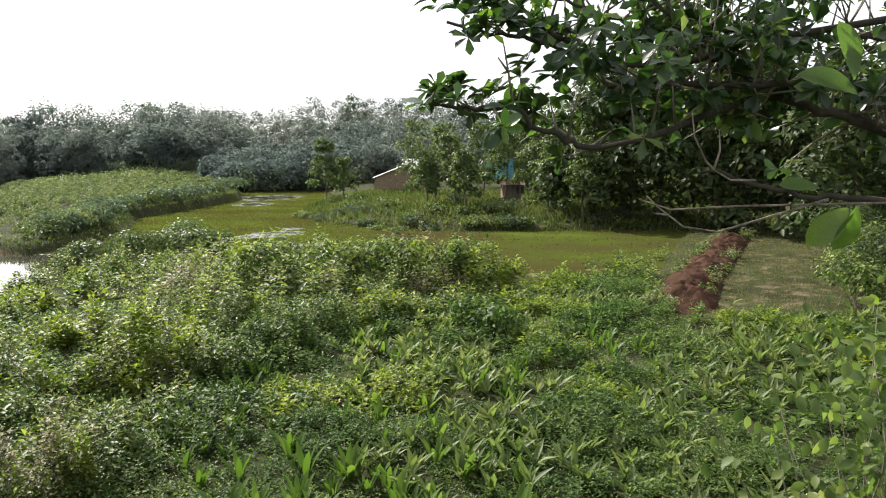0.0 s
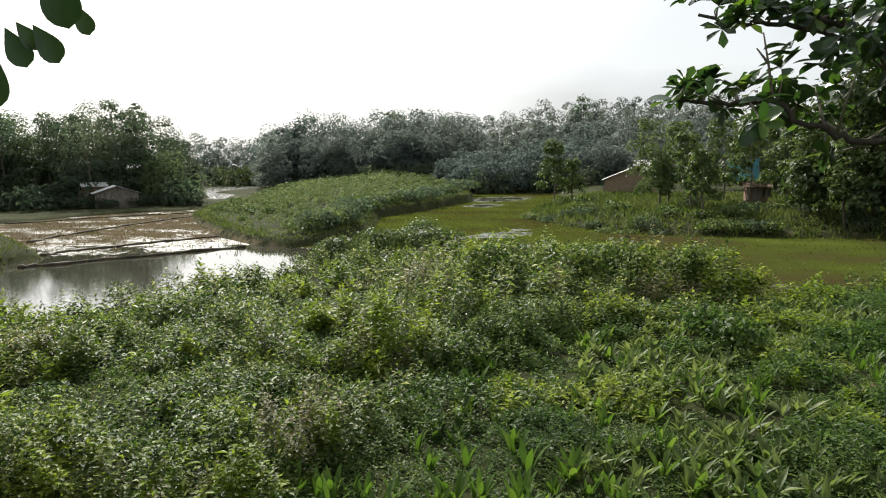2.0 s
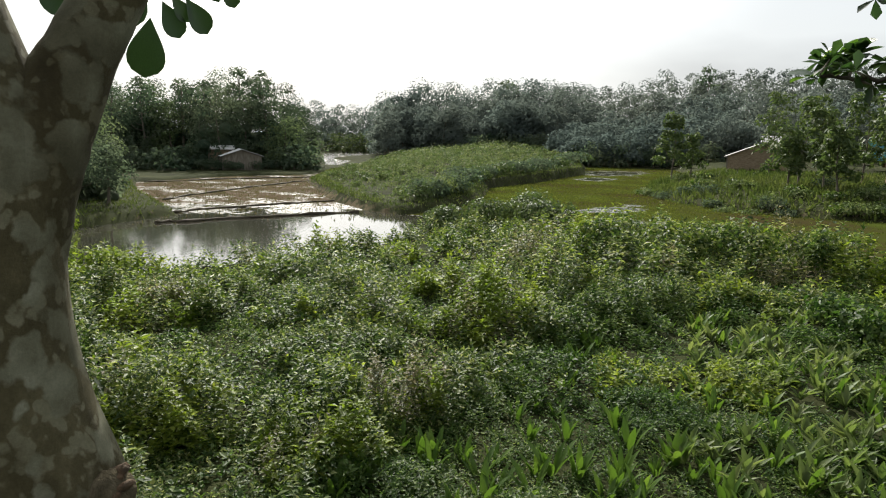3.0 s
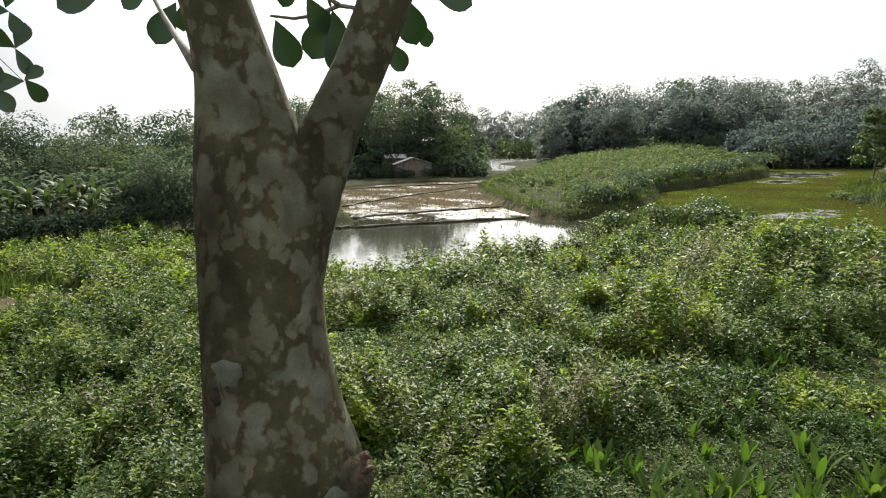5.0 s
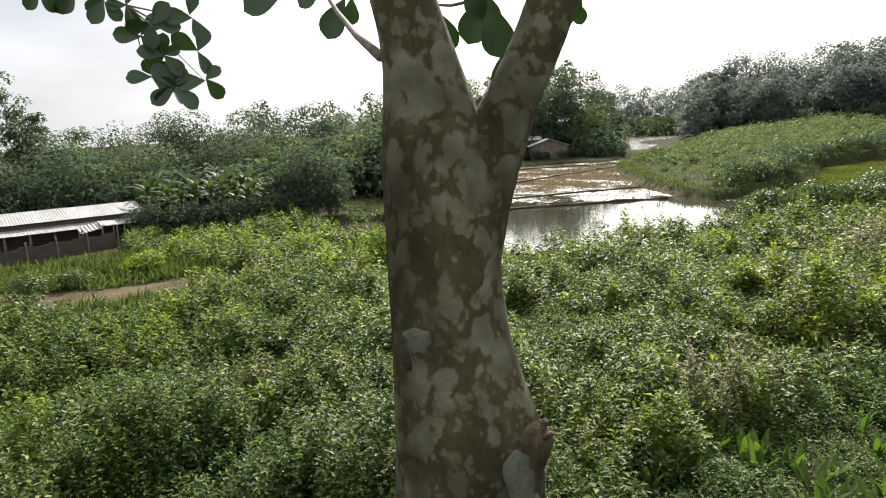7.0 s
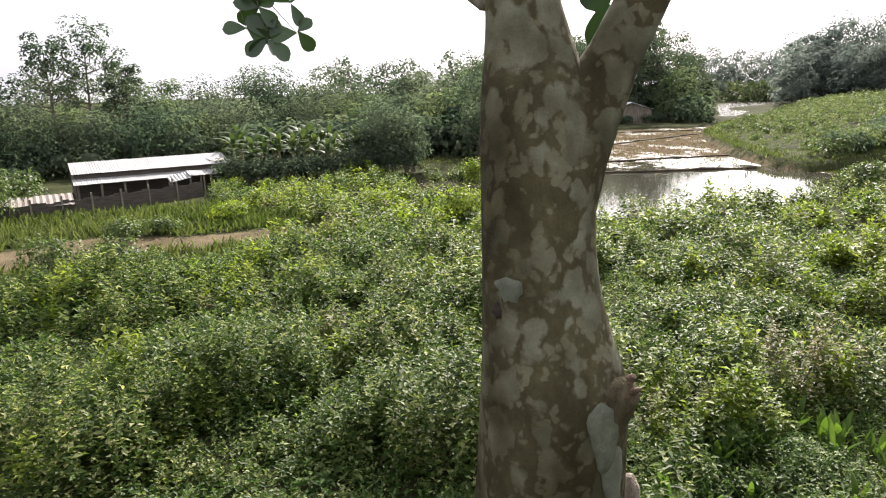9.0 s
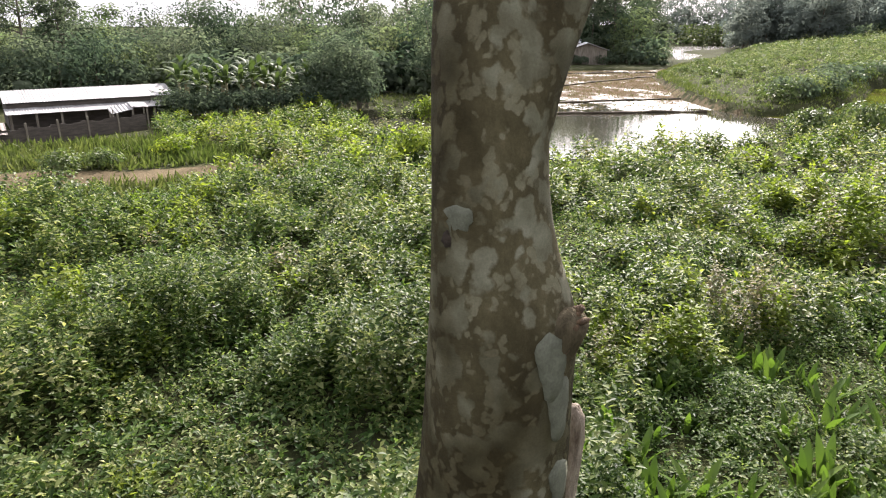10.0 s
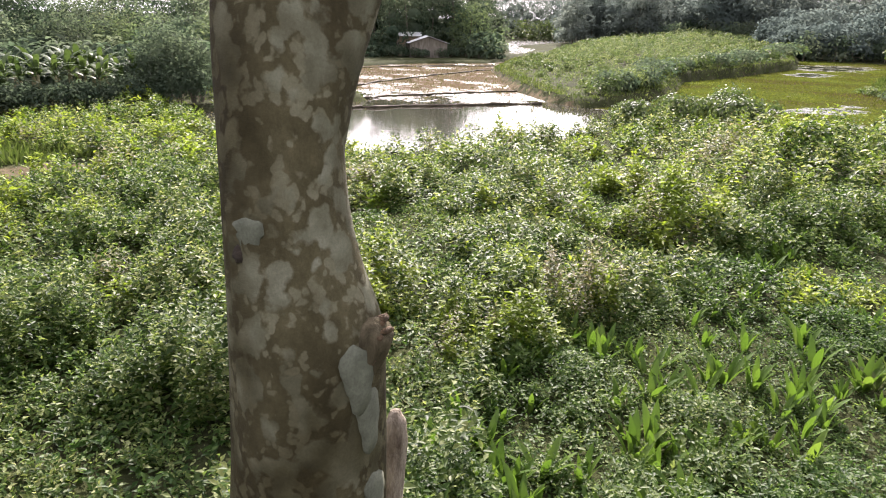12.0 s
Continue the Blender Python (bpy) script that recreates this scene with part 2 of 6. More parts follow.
def ground_material():
    m, n, l = material("ground_turf_and_soil")
    at = n.new("ShaderNodeAttribute")
    at.attribute_name = "bare"
    turf = ramp_node(n, l, noise_node(n, l, 0.35, 6.0), [(0.3, (0.026, 0.028, 0.013)), (0.55, (0.040, 0.046, 0.018)), (0.75, (0.062, 0.064, 0.027))])
    soil = ramp_node(n, l, noise_node(n, l, 0.8, 6.0), [(0.3, (0.078, 0.060, 0.034)), (0.7, (0.145, 0.117, 0.070))])
    edge = n.new("ShaderNodeMath")
    edge.operation = "ADD"
    l.new(at.outputs["Fac"], edge.inputs[0])
    l.new(noise_node(n, l, 1.6, 5.0), edge.inputs[1])
    cut = ramp_node(n, l, edge.outputs[0], [(0.80, (0, 0, 0)), (0.98, (1, 1, 1))])
    fine = noise_node(n, l, 9.0, 6.0, 0.7)
    grain = ramp_node(n, l, fine, [(0.3, (0.65, 0.65, 0.65)), (0.7, (1.2, 1.2, 1.2))])
    finish(n, l, mix_node(n, l, 1.0, mix_node(n, l, cut, turf, soil), grain, "MULTIPLY"), 0.96, 0.04, fine, 0.8, 0.06)
    return m


def pond_material(name="muddy_pond_water", ripple=0.12, deep=0.02):
    """Thin muddy water with wet silt that breaks the surface here and there."""
    m, n, l = material(name)
    silt = mix_node(n, l, 0.38, noise_node(n, l, 0.30, 7.0, 0.68, stretch=(0.6, 1.0, 1.0)), noise_node(n, l, 2.6, 6.0, 0.7, stretch=(1.0, 0.7, 1.0)))
    at = n.new("ShaderNodeAttribute")
    at.attribute_name = "silt"
    add = n.new("ShaderNodeMath")
    add.operation = "ADD"
    l.new(silt, add.inputs[0])
    l.new(at.outputs["Fac"], add.inputs[1])
    cover = ramp_node(n, l, add.outputs[0], [(0.60, (0, 0, 0)), (0.68, (1, 1, 1))])
    color = mix_node(n, l, cover, (0.045, 0.043, 0.032), (0.10, 0.076, 0.052))
    rough = ramp_node(n, l, add.outputs[0], [(0.58, (0.035, 0.035, 0.035)), (0.70, (0.9, 0.9, 0.9))])
    finish(n, l, color, rough, 0.6, noise_node(n, l, 3.0, 5.0, 0.6), ripple, deep, gloss=ramp_node(n, l, add.outputs[0], [(0.58, (0.6, 0.6, 0.6)), (0.70, (0.0, 0.0, 0.0))]))
    return m


def paddy_material():
    """Shallow water under a skin of weed, open in small pools."""
    m, n, l = material("weedy_paddy_water")
    weed = noise_node(n, l, 0.45, 8.0, 0.65)
    at = n.new("ShaderNodeAttribute")
    at.attribute_name = "silt"
    add = n.new("ShaderNodeMath")
    add.operation = "SUBTRACT"
    l.new(weed, add.inputs[0])
    l.new(at.outputs["Fac"], add.inputs[1])
    drift = ramp_node(n, l, noise_node(n, l, 0.12, 4.0), [(0.35, (0.045, 0.036, 0.016)), (0.55, (0.048, 0.06, 0.012)), (0.75, (0.075, 0.095, 0.018))])
    color = mix_node(n, l, ramp_node(n, l, add.outputs[0], [(0.24, (0, 0, 0)), (0.34, (1, 1, 1))]), (0.045, 0.042, 0.025), drift)
    rough = ramp_node(n, l, add.outputs[0], [(0.24, (0.05, 0.05, 0.05)), (0.36, (0.85, 0.85, 0.85))])
    finish(n, l, color, rough, 0.5, noise_node(n, l, 6.0, 5.0, 0.6), 0.25, 0.02, gloss=ramp_node(n, l, add.outputs[0], [(0.24, (0.5, 0.5, 0.5)), (0.34, (0.0, 0.0, 0.0))]))
    return m


def bark_material():
    """Smooth jackfruit bark: olive brown, tiled with rounded soft-edged plates of pale lichen, and dark damp streaks."""
    m, n, l = material("lichened_jackfruit_bark")
    co = n.new("ShaderNodeTexCoord")
    warp = n.new("ShaderNodeTexNoise")
    warp.inputs["Scale"].default_value, warp.inputs["Detail"].default_value = 22.0, 3.0
    l.new(co.outputs["Object"], warp.inputs["Vector"])
    bent = n.new("ShaderNodeMix")
    bent.data_type, bent.blend_type = "RGBA", "LINEAR_LIGHT"
    bent.inputs[0].default_value = 0.03
    l.new(co.outputs["Object"], bent.inputs[6])
    l.new(warp.outputs[1], bent.inputs[7])
    tall = n.new("ShaderNodeMapping")
    tall.inputs["Scale"].default_value = (1.0, 1.0, 0.78)
    l.new(bent.outputs[2], tall.inputs[0])

    def plates(scale, share, soft):
        """Rounded plates that run together here and there."""
        cell = n.new("ShaderNodeTexVoronoi")
        cell.feature = "SMOOTH_F1"
        cell.inputs["Scale"].default_value, cell.inputs["Smoothness"].default_value = scale, 0.35
        l.new(tall.outputs[0], cell.inputs["Vector"])
        near = n.new("ShaderNodeMath")
        near.operation = "SUBTRACT"
        l.new(ramp_node(n, l, noise_node(n, l, scale * 0.36, 2.0, 0.5), [(0.30, (share - 0.34,) * 3), (0.68, (share + 0.26,) * 3)]), near.inputs[0])
        l.new(cell.outputs["Distance"], near.inputs[1])
        return ramp_node(n, l, near.outputs[0], [(0.0, (0, 0, 0)), (soft, (1, 1, 1))])

    large, small = plates(15.5, 0.52, 0.10), plates(36.0, 0.46, 0.16)
    tone = noise_node(n, l, 11.0, 1.0, 0.5)
    bark = ramp_node(n, l, noise_node(n, l, 9.0, 6.0, 0.65, stretch=(1, 1, 0.5)), [(0.25, (0.048, 0.040, 0.019)), (0.5, (0.078, 0.067, 0.034)), (0.75, (0.118, 0.104, 0.058))])
    pale = ramp_node(n, l, tone, [(0.28, (0.098, 0.093, 0.058)), (0.5, (0.145, 0.141, 0.095)), (0.72, (0.215, 0.212, 0.155))])
    spotted = mix_node(n, l, small, bark, (0.15, 0.14, 0.09))
    plated = mix_node(n, l, large, spotted, pale)
    fine = noise_node(n, l, 150.0, 5.0, 0.7)
    grain = ramp_node(n, l, fine, [(0.3, (0.84, 0.84, 0.84)), (0.7, (1.1, 1.1, 1.1))])
    cloud = ramp_node(n, l, noise_node(n, l, 26.0, 4.0, 0.6), [(0.3, (0.8, 0.8, 0.76)), (0.7, (1.12, 1.12, 1.12))])
    damp = ramp_node(n, l, noise_node(n, l, 3.4, 3.0, 0.5, stretch=(1, 1, 0.45)), [(0.42, (0.40, 0.36, 0.26)), (0.58, (1.08, 1.08, 1.06))])
    color = mix_node(n, l, 1.0, mix_node(n, l, 1.0, mix_node(n, l, 1.0, plated, grain, "MULTIPLY"), cloud, "MULTIPLY"), damp, "MULTIPLY")
    finish(n, l, color, 0.88, 0.2, noise_node(n, l, 48.0, 8.0, 0.78), 0.6, 0.009)
    return m


GROUND, POND, CREEK_WATER, WEEDY, JACK_BARK = ground_material(), pond_material(), pond_material("rippled_creek_water", 1.0, 0.15), paddy_material(), bark_material()
LICHEN = plain("pale_lichen", (0.09, 0.095, 0.066), (0.145, 0.15, 0.106), 24.0, 0.95, 0.5, 0.002)
SCAR = plain("raw_orange_bark_scar", (0.06, 0.042, 0.025), (0.17, 0.105, 0.055), 40.0, 0.9, 0.8, 0.006)
# near-black brown that paints the shade inside the knot hole
KNOT_SHADE = plain("knot_hole_shade", (0.012, 0.009, 0.006), (0.045, 0.033, 0.022), 40.0, 0.95, 0.8, 0.005)


# ---- geometry helpers ----
RNG = np.random.default_rng(7)


class Geo:
    """Triangles gathered from many pieces, with a material index each, made into one mesh."""

    def __init__(self):
        self.v, self.f, self.m, self.count = [], [], [], 0

    def add(self, v, f, mat=0):
        v, f = np.asarray(v, np.float32).reshape(-1, 3), np.asarray(f, np.int32).reshape(-1, 3)
        self.v.append(v)
        self.f.append(f + self.count)
        self.m.append(np.full(len(f), mat, np.int32))
        self.count += len(v)
        return self

    def mesh(self, name, mats, smooth=True):
        v, f, m = np.concatenate(self.v), np.concatenate(self.f), np.concatenate(self.m)
        me = bpy.data.meshes.new(name)
        me.vertices.add(len(v))
        me.vertices.foreach_set("co", v.ravel())
        me.loops.add(3 * len(f))
        me.loops.foreach_set("vertex_index", f.ravel())
        me.polygons.add(len(f))
        me.polygons.foreach_set("loop_start", np.arange(0, 3 * len(f), 3, dtype=np.int32))
        me.polygons.foreach_set("material_index", m)
        me.polygons.foreach_set("use_smooth", np.full(len(f), smooth))
        for one in mats:
            me.materials.append(one)
        me.update(calc_edges=True)
        return me

    def make(self, name, mats, parent=None, label="", smooth=True, at=None):
        ob = new(name, self.mesh(name, mats, smooth))
        if parent is not None:
            ob.parent = parent
        if at is not None:
            ob.matrix_basis = at
        if label:
            tagged(ob, label)
        return ob


def thing(name, place, label, category, group="", kind="", rz=0.0):
    ob = new(name)
    ob.empty_display_size = 0.2
    ob.matrix_basis = pose(*place, 0, 0, rz)
    return tagged(ob, label, category, group, kind)


def tube(points, radii, sides=8, cap=True, wobble=0.0, seed=0):
    """A tapered tube along points."""
    p, r = np.asarray(points, float), np.asarray(radii, float)
    tan = np.gradient(p, axis=0)
    tan /= np.linalg.norm(tan, axis=1)[:, None] + 1e-9
    ref = np.array([1.0, 0, 0]) if abs(tan[0][0]) < 0.8 else np.array([0, 1.0, 0])
    rings = []
    rng = np.random.default_rng(seed)
    ang = np.linspace(0, 2 * np.pi, sides, endpoint=False)
    for k in range(len(p)):
        a = ref - tan[k] * (ref @ tan[k])
        a /= np.linalg.norm(a)
        b = np.cross(tan[k], a)
        ref = a
        rr = r[k] * (1 + wobble * rng.standard_normal(sides))
        rings.append(p[k] + rr[:, None] * (np.cos(ang)[:, None] * a + np.sin(ang)[:, None] * b))
    v = np.concatenate(rings)
    f = []
    for k in range(len(p) - 1):
        for s in range(sides):
            i, j = k * sides + s, k * sides + (s + 1) % sides
            f += [(i, j, j + sides), (i, j + sides, i + sides)]
    if cap:
        v = np.concatenate([v, p[:1], p[-1:]])
        lo, hi, top = len(v) - 2, len(v) - 1, (len(p) - 1) * sides
        for s in range(sides):
            f += [(lo, (s + 1) % sides, s), (hi, top + s, top + (s + 1) % sides)]
    return v, np.array(f)


def box(x0, y0, z0, x1, y1, z1):
    v = [(x, y, z) for z in (z0, z1) for y in (y0, y1) for x in (x0, x1)]
    q = [(0, 2, 3, 1), (4, 5, 7, 6), (0, 1, 5, 4), (2, 6, 7, 3), (0, 4, 6, 2), (1, 3, 7, 5)]
    return np.array(v, float), np.array([t for a, b, c, d in q for t in ((a, b, c), (a, c, d))])


def moved(vf, m):
    v, f = vf
    m = np.array(m)
    return np.asarray(v) @ m[:3, :3].T + m[:3, 3], f


# Leaf outlines: x across, y along, z up.
KITE = (np.array([(0, 0, 0), (-0.5, 0.45, 0.10), (0, 1, -0.12), (0.5, 0.45, 0.10)]), np.array([(0, 3, 2), (0, 2, 1)]))
OVAL = (np.array([(0, 0, 0), (-0.42, 0.25, 0.06), (-0.46, 0.6, 0.05), (0, 1, -0.14), (0.46, 0.6, 0.05), (0.42, 0.25, 0.06), (0, 0.5, 0.0)]),
        np.array([(0, 6, 1), (1, 6, 2), (2, 6, 3), (3, 6, 4), (4, 6, 5), (5, 6, 0)]))
BLADE = (np.array([(-0.5, 0, 0), (0.5, 0, 0), (0.35, 0.55, 0.04), (-0.35, 0.55, 0.04), (0, 1, -0.12)]), np.array([(0, 1, 2), (0, 2, 3), (3, 2, 4)]))


def unit(a):
    return a / (np.linalg.norm(a, axis=-1, keepdims=True) + 1e-9)


def leaves(geo, at, along, normal, length, width, shape=KITE, mat=0):
    """One leaf at each place, along and normal given."""
    v, f = shape
    y = unit(np.asarray(along, float))
    x = unit(np.cross(y, normal))
    z = np.cross(x, y)
    n, k = len(at), len(v)
    ln, wd = np.broadcast_to(length, n)[:, None, None], np.broadcast_to(width, n)[:, None, None]
    pts = np.asarray(at)[:, None, :] + v[None, :, 0:1] * wd * x[:, None] + v[None, :, 1:2] * ln * y[:, None] + v[None, :, 2:3] * ln * z[:, None]
    geo.add(pts, (f[None] + (np.arange(n) * k)[:, None, None]), mat)


def ball(n, low=-0.15):
    d = unit(RNG.standard_normal((int(n * 2.6) + 8, 3)))
    d = d[d[:, 2] > low]
    while len(d) < n:
        d = np.concatenate([d, d])
    return d[:n]


def clump(geo, centre, radius, count, leaf, mat=0, shape=KITE, low=-0.15, flat=0.8, ratio=0.55, hang=0.25, jitter=0.55):
    """A rounded clump of leaves that face out and up, ragged at its edge."""
    d = ball(count, low)
    r = radius * (0.55 + 0.5 * RNG.random(count) ** 0.7)
    at = np.asarray(centre) + d * r[:, None] * np.array([1, 1, flat])
    normal = unit(d + np.array([0, 0, 0.7]) + jitter * RNG.standard_normal((count, 3)))
    out = RNG.standard_normal((count, 3)) + d * 0.9 - np.array([0, 0, hang])
    along = unit(out - normal * (out * normal).sum(1)[:, None])
    size = leaf * (0.65 + 0.7 * RNG.random(count))
    leaves(geo, at, along, normal, size, size * ratio, shape, mat)


def polar(az, dist):
    """x, y for degrees left of +y and metres from the lookout."""
    return np.array([-math.sin(radians(az)) * dist, math.cos(radians(az)) * dist])


# ---- the lie of the land ----
WATER = [(-36, 17), (-29, 15.5), (-21, 14), (-19, 18), (-17, 24), (-16.3, 31), (-13.5, 36), (-8, 34), (-3, 36), (0, 32), (2.5, 26.5), (5.5, 28), (9, 29.8), (14.5, 43), (17, 48.5),
         (24, 50), (15, 50.5), (-8, 54), (-12.3, 61.5), (-15, 76), (-14, 95), (-20, 126), (-37, 124), (-56, 112), (-60, 90), (-53, 66), (-58, 58), (-58, 46), (-48, 38), (-33.4, 29), (-33, 21.6)]
ISLE = [(-44.6, 55.4), (-30.7, 41.2), (-25, 37.3), (-22.3, 36.8), (-21.3, 40.5), (-22.2, 48), (-27, 60), (-26, 69.9), (-26.2, 88.7), (-33, 110), (-46, 132), (-68, 140), (-79, 130), (-69.5, 108), (-60.5, 88.8), (-52, 68)]
HOME = [(-12.5, 62), (-8.3, 54), (-3.4, 50.4), (0.6, 48.8), (4.6, 48.8), (10.7, 49.4), (15, 50.2), (24, 51.5), (80, 60), (90, 140), (20, 160), (-22, 128), (-14.5, 95), (-15.5, 76)]
SPIT = [(-33, 21.6), (-33.4, 28.9), (-40, 33), (-48, 38), (-58, 45), (-78, 46), (-78, 22), (-50, 19), (-40, 19.5)]
CREEK = [(-84, 112), (-73, 103), (-66, 90), (-62, 86), (-65, 84), (-72, 94), (-88, 113), (-106, 138), (-112, 156), (-96, 156), (-90, 136)]
PATHS = [[(-26.5, -6), (-27, 1.8), (-25.5, 4), (-24.3, 8.6), (-22, 7.6), (-23, 3), (-23.5, -6)],
         [(3.0, 15.3), (3.5, 16.1), (4.4, 16.3), (5.0, 15.7), (4.2, 15.1)], [(-2, 92), (12, 66), (11, 63), (-1, 88)]]
LOOKOUT = np.array([-0.1, -0.2])
FACING = np.array([-math.sin(radians(32)), math.cos(radians(32))])


def inside(poly, x, y):
    """How far inside a polygon each place lies; outside: minus."""
    x, y = np.asarray(x, float), np.asarray(y, float)
    p = np.array(poly, float)
    best, flag = np.full(x.shape, 1e9), np.zeros(x.shape, bool)
    for (ax, ay), (bx, by) in zip(p, np.roll(p, -1, 0)):
        t = np.clip(((x - ax) * (bx - ax) + (y - ay) * (by - ay)) / ((bx - ax) ** 2 + (by - ay) ** 2), 0, 1)
        best = np.minimum(best, np.hypot(x - ax - t * (bx - ax), y - ay - t * (by - ay)))
        if ay != by:
            flag ^= ((ay > y) != (by > y)) & (x < (bx - ax) * (y - ay) / (by - ay) + ax)
    return np.where(flag, best, -best)


def step(a, b, v):
    t = np.clip((v - a) / (b - a), 0, 1)
    return t * t * (3 - 2 * t)


def rumple(x, y):
    return (np.sin(x * 0.9 + 1.3 * np.sin(y * 0.6)) * np.cos(y * 0.8 + np.sin(x * 0.5)) + 0.5 * np.sin(x * 2.3 + y * 1.7) * np.sin(y * 2.1 - x)) * 0.5


def nose(x, y):
    """Distance from the flat top of the bank, which ends in a rounded nose at the lookout."""
    ahead = (x - LOOKOUT[0]) * FACING[0] + (y - LOOKOUT[1]) * FACING[1]
    side = (x - LOOKOUT[0]) * FACING[1] - (y - LOOKOUT[1]) * FACING[0]
    return np.hypot(np.clip(ahead, 0, None), 0.92 * side)


def height(x, y):
    x, y = np.asarray(x, float), np.asarray(y, float)
    far = np.hypot(x, y)
    z = 0.30 + 0.12 * rumple(x, y)
    z = z - 0.75 * step(-0.9, 0.6, inside(WATER, x, y)) - 0.75 * step(-0.6, 0.6, inside(CREEK, x, y))
    isle = inside(ISLE, x, y)
    z = np.where(isle > -0.8, np.maximum(z, -0.4 + (0.95 + 0.011 * np.clip(far - 42, 0, 100) * step(37.5, 28, np.degrees(np.arctan2(-x, y))) + 0.10 * rumple(x * 0.5, y * 0.5)) * step(-0.5, 0.35, isle) + 0.012 * np.clip(isle, 0, 12)), z)
    home = inside(HOME, x, y)
    z = np.where(home > -0.5, np.maximum(z, -0.4 + 0.75 * step(-0.5, 1.6, home) + 0.7 * step(0.8, 6.0, home) + 0.1 * rumple(x, y)), z)
    spit = inside(SPIT, x, y)
    z = np.where(spit > -0.6, np.maximum(z, -0.4 + 0.95 * step(-0.6, 0.7, spit)), z)
    # the wooded hill beyond the houses, and the gentle rise of the far woods
    az = np.degrees(np.arctan2(-x, y))
    z = z + 9.0 * step(112, 190, far) * step(20, 6, az) * step(-75, -30, az) + 1.6 * step(90, 160, far) * step(-60, 0, az) * np.maximum(step(29, 23, az), step(41, 48, az))
    # the bank from which the view is taken
    return z + 3.0 * step(4.4, 1.0, nose(x, y)) * step(40, 15, far)


def lines(spans):
    return np.concatenate([np.arange(a, b, s) for a, b, s in spans])


def sheet(name, xs, ys, mat, z=None):
    gx, gy = np.meshgrid(xs, ys)
    gz = height(gx, gy) if z is None else np.full(gx.shape, z)
    nx, ny = len(xs), len(ys)
    i = (np.arange(ny - 1)[:, None] * nx + np.arange(nx - 1)[None]).ravel()
    f = np.concatenate([np.stack([i, i + 1, i + 1 + nx], 1), np.stack([i, i + 1 + nx, i + nx], 1)])
    v = np.stack([gx.ravel(), gy.ravel(), gz.ravel()], 1)
    return v, f


def values(ob, key, data):
    at = ob.data.attributes.new(key, "FLOAT", "POINT")
    at.data.foreach_set("value", np.asarray(data, np.float32))


gxs = lines([(-3000, -400, 260), (-400, -120, 14), (-120, -60, 1.5), (-60, 22, 0.55), (22, 60, 1.5), (60, 400, 17), (400, 3100, 270)])
gys = lines([(-3000, -300, 270), (-300, -30, 15), (-30, -8, 1.5), (-8, 64, 0.55), (64, 150, 1.4), (150, 400, 12), (400, 3100, 270)])
v, f = sheet("ground", gxs, gys, GROUND)
ground = tagged(Geo().add(v, f).make("ground", [GROUND]), "uneven ground of turf and bare brown soil", "ground", kind="structure")
bare = np.max([np.clip(0.30 + 0.5 * inside(p, v[:, 0], v[:, 1]), 0, 0.55) for p in PATHS], axis=0)
wet = np.maximum(inside(WATER, v[:, 0], v[:, 1]), inside(CREEK, v[:, 0], v[:, 1]))
bare = np.maximum(bare, 0.27 * step(-1.2, 0.2, wet) * (v[:, 2] < 0.45))
bare = np.maximum(bare, 0.30 * step(-0.5, 1.5, inside([(6.8, 20.0), (9.0, 30.0), (14.5, 43.0), (17, 47), (30, 50), (24, 36), (14.5, 20.0)], v[:, 0], v[:, 1])))
rim = inside(ISLE, v[:, 0], v[:, 1])
bare = np.maximum(bare, 0.5 * step(-1.2, -0.3, rim) * step(0.5, 0.1, rim) * step(30, 33, np.degrees(np.arctan2(-v[:, 0], v[:, 1]))))
values(ground, "bare", bare)


def water_sheet(name, poly, mat, label, keep, spacing, silt):
    p = np.array(poly)
    xs, ys = np.arange(p[:, 0].min() - 1, p[:, 0].max() + 1, spacing), np.arange(p[:, 1].min() - 1, p[:, 1].max() + 1, spacing)
    v, f = sheet(name, xs, ys, mat, 0.0)
    mid = v[f].mean(1)
    f = f[(inside(poly, mid[:, 0], mid[:, 1]) > -1.2) & keep(mid[:, 0], mid[:, 1])]
    used, f = np.unique(f, return_inverse=True)
    ob = tagged(Geo().add(v[used], f.reshape(-1, 3)).make(name, [mat]), label, "water", kind="structure")
    values(ob, "silt", silt(v[used][:, 0], v[used][:, 1]))
    return ob


def pond_side(x, y):
    """Left of the line from the near point of the planted isle to the shrubs."""
    return (x < -17.0) & (y < 37) | (x < -33) & (y < 100) | (x < -23) & (y < 45)


water_sheet("pond_water", WATER, POND, "shallow muddy pond water mirroring the pale sky", pond_side, 0.8,
            lambda x, y: 0.15 * step(30, 44, np.hypot(x + 8, y) - 4.0) + 0.075 * step(44, 60, np.hypot(x, y)) - 0.10 * step(43, 38, np.hypot(x, y)))
pools = [(-11.8, 47.1, 1.9), (-13.0, 45.6, 1.2), (-10.4, 48.6, 1.0), (-14.3, 43.9, 1.3), (-11.3, 50.5, 1.1), (-8.7, 41, 0.9), (-4.8, 40.0, 0.8), (1.6, 38.4, 0.9), (4.3, 29.8, 0.8), (-24, 95, 6.0), (-22, 80, 3)]
water_sheet("paddy_water", WATER, WEEDY, "shallow paddy water under green weed with open pools", lambda x, y: ~pond_side(x, y), 0.8,
            lambda x, y: np.max([0.34 * step(r * 1.4, 0, np.hypot((x - a), (y - b) * 0.6)) for a, b, r in pools], axis=0))
water_sheet("creek_water", CREEK, CREEK_WATER, "narrow creek of pale still water", lambda x, y: x == x, 1.5, lambda x, y: 0 * x - 0.2)

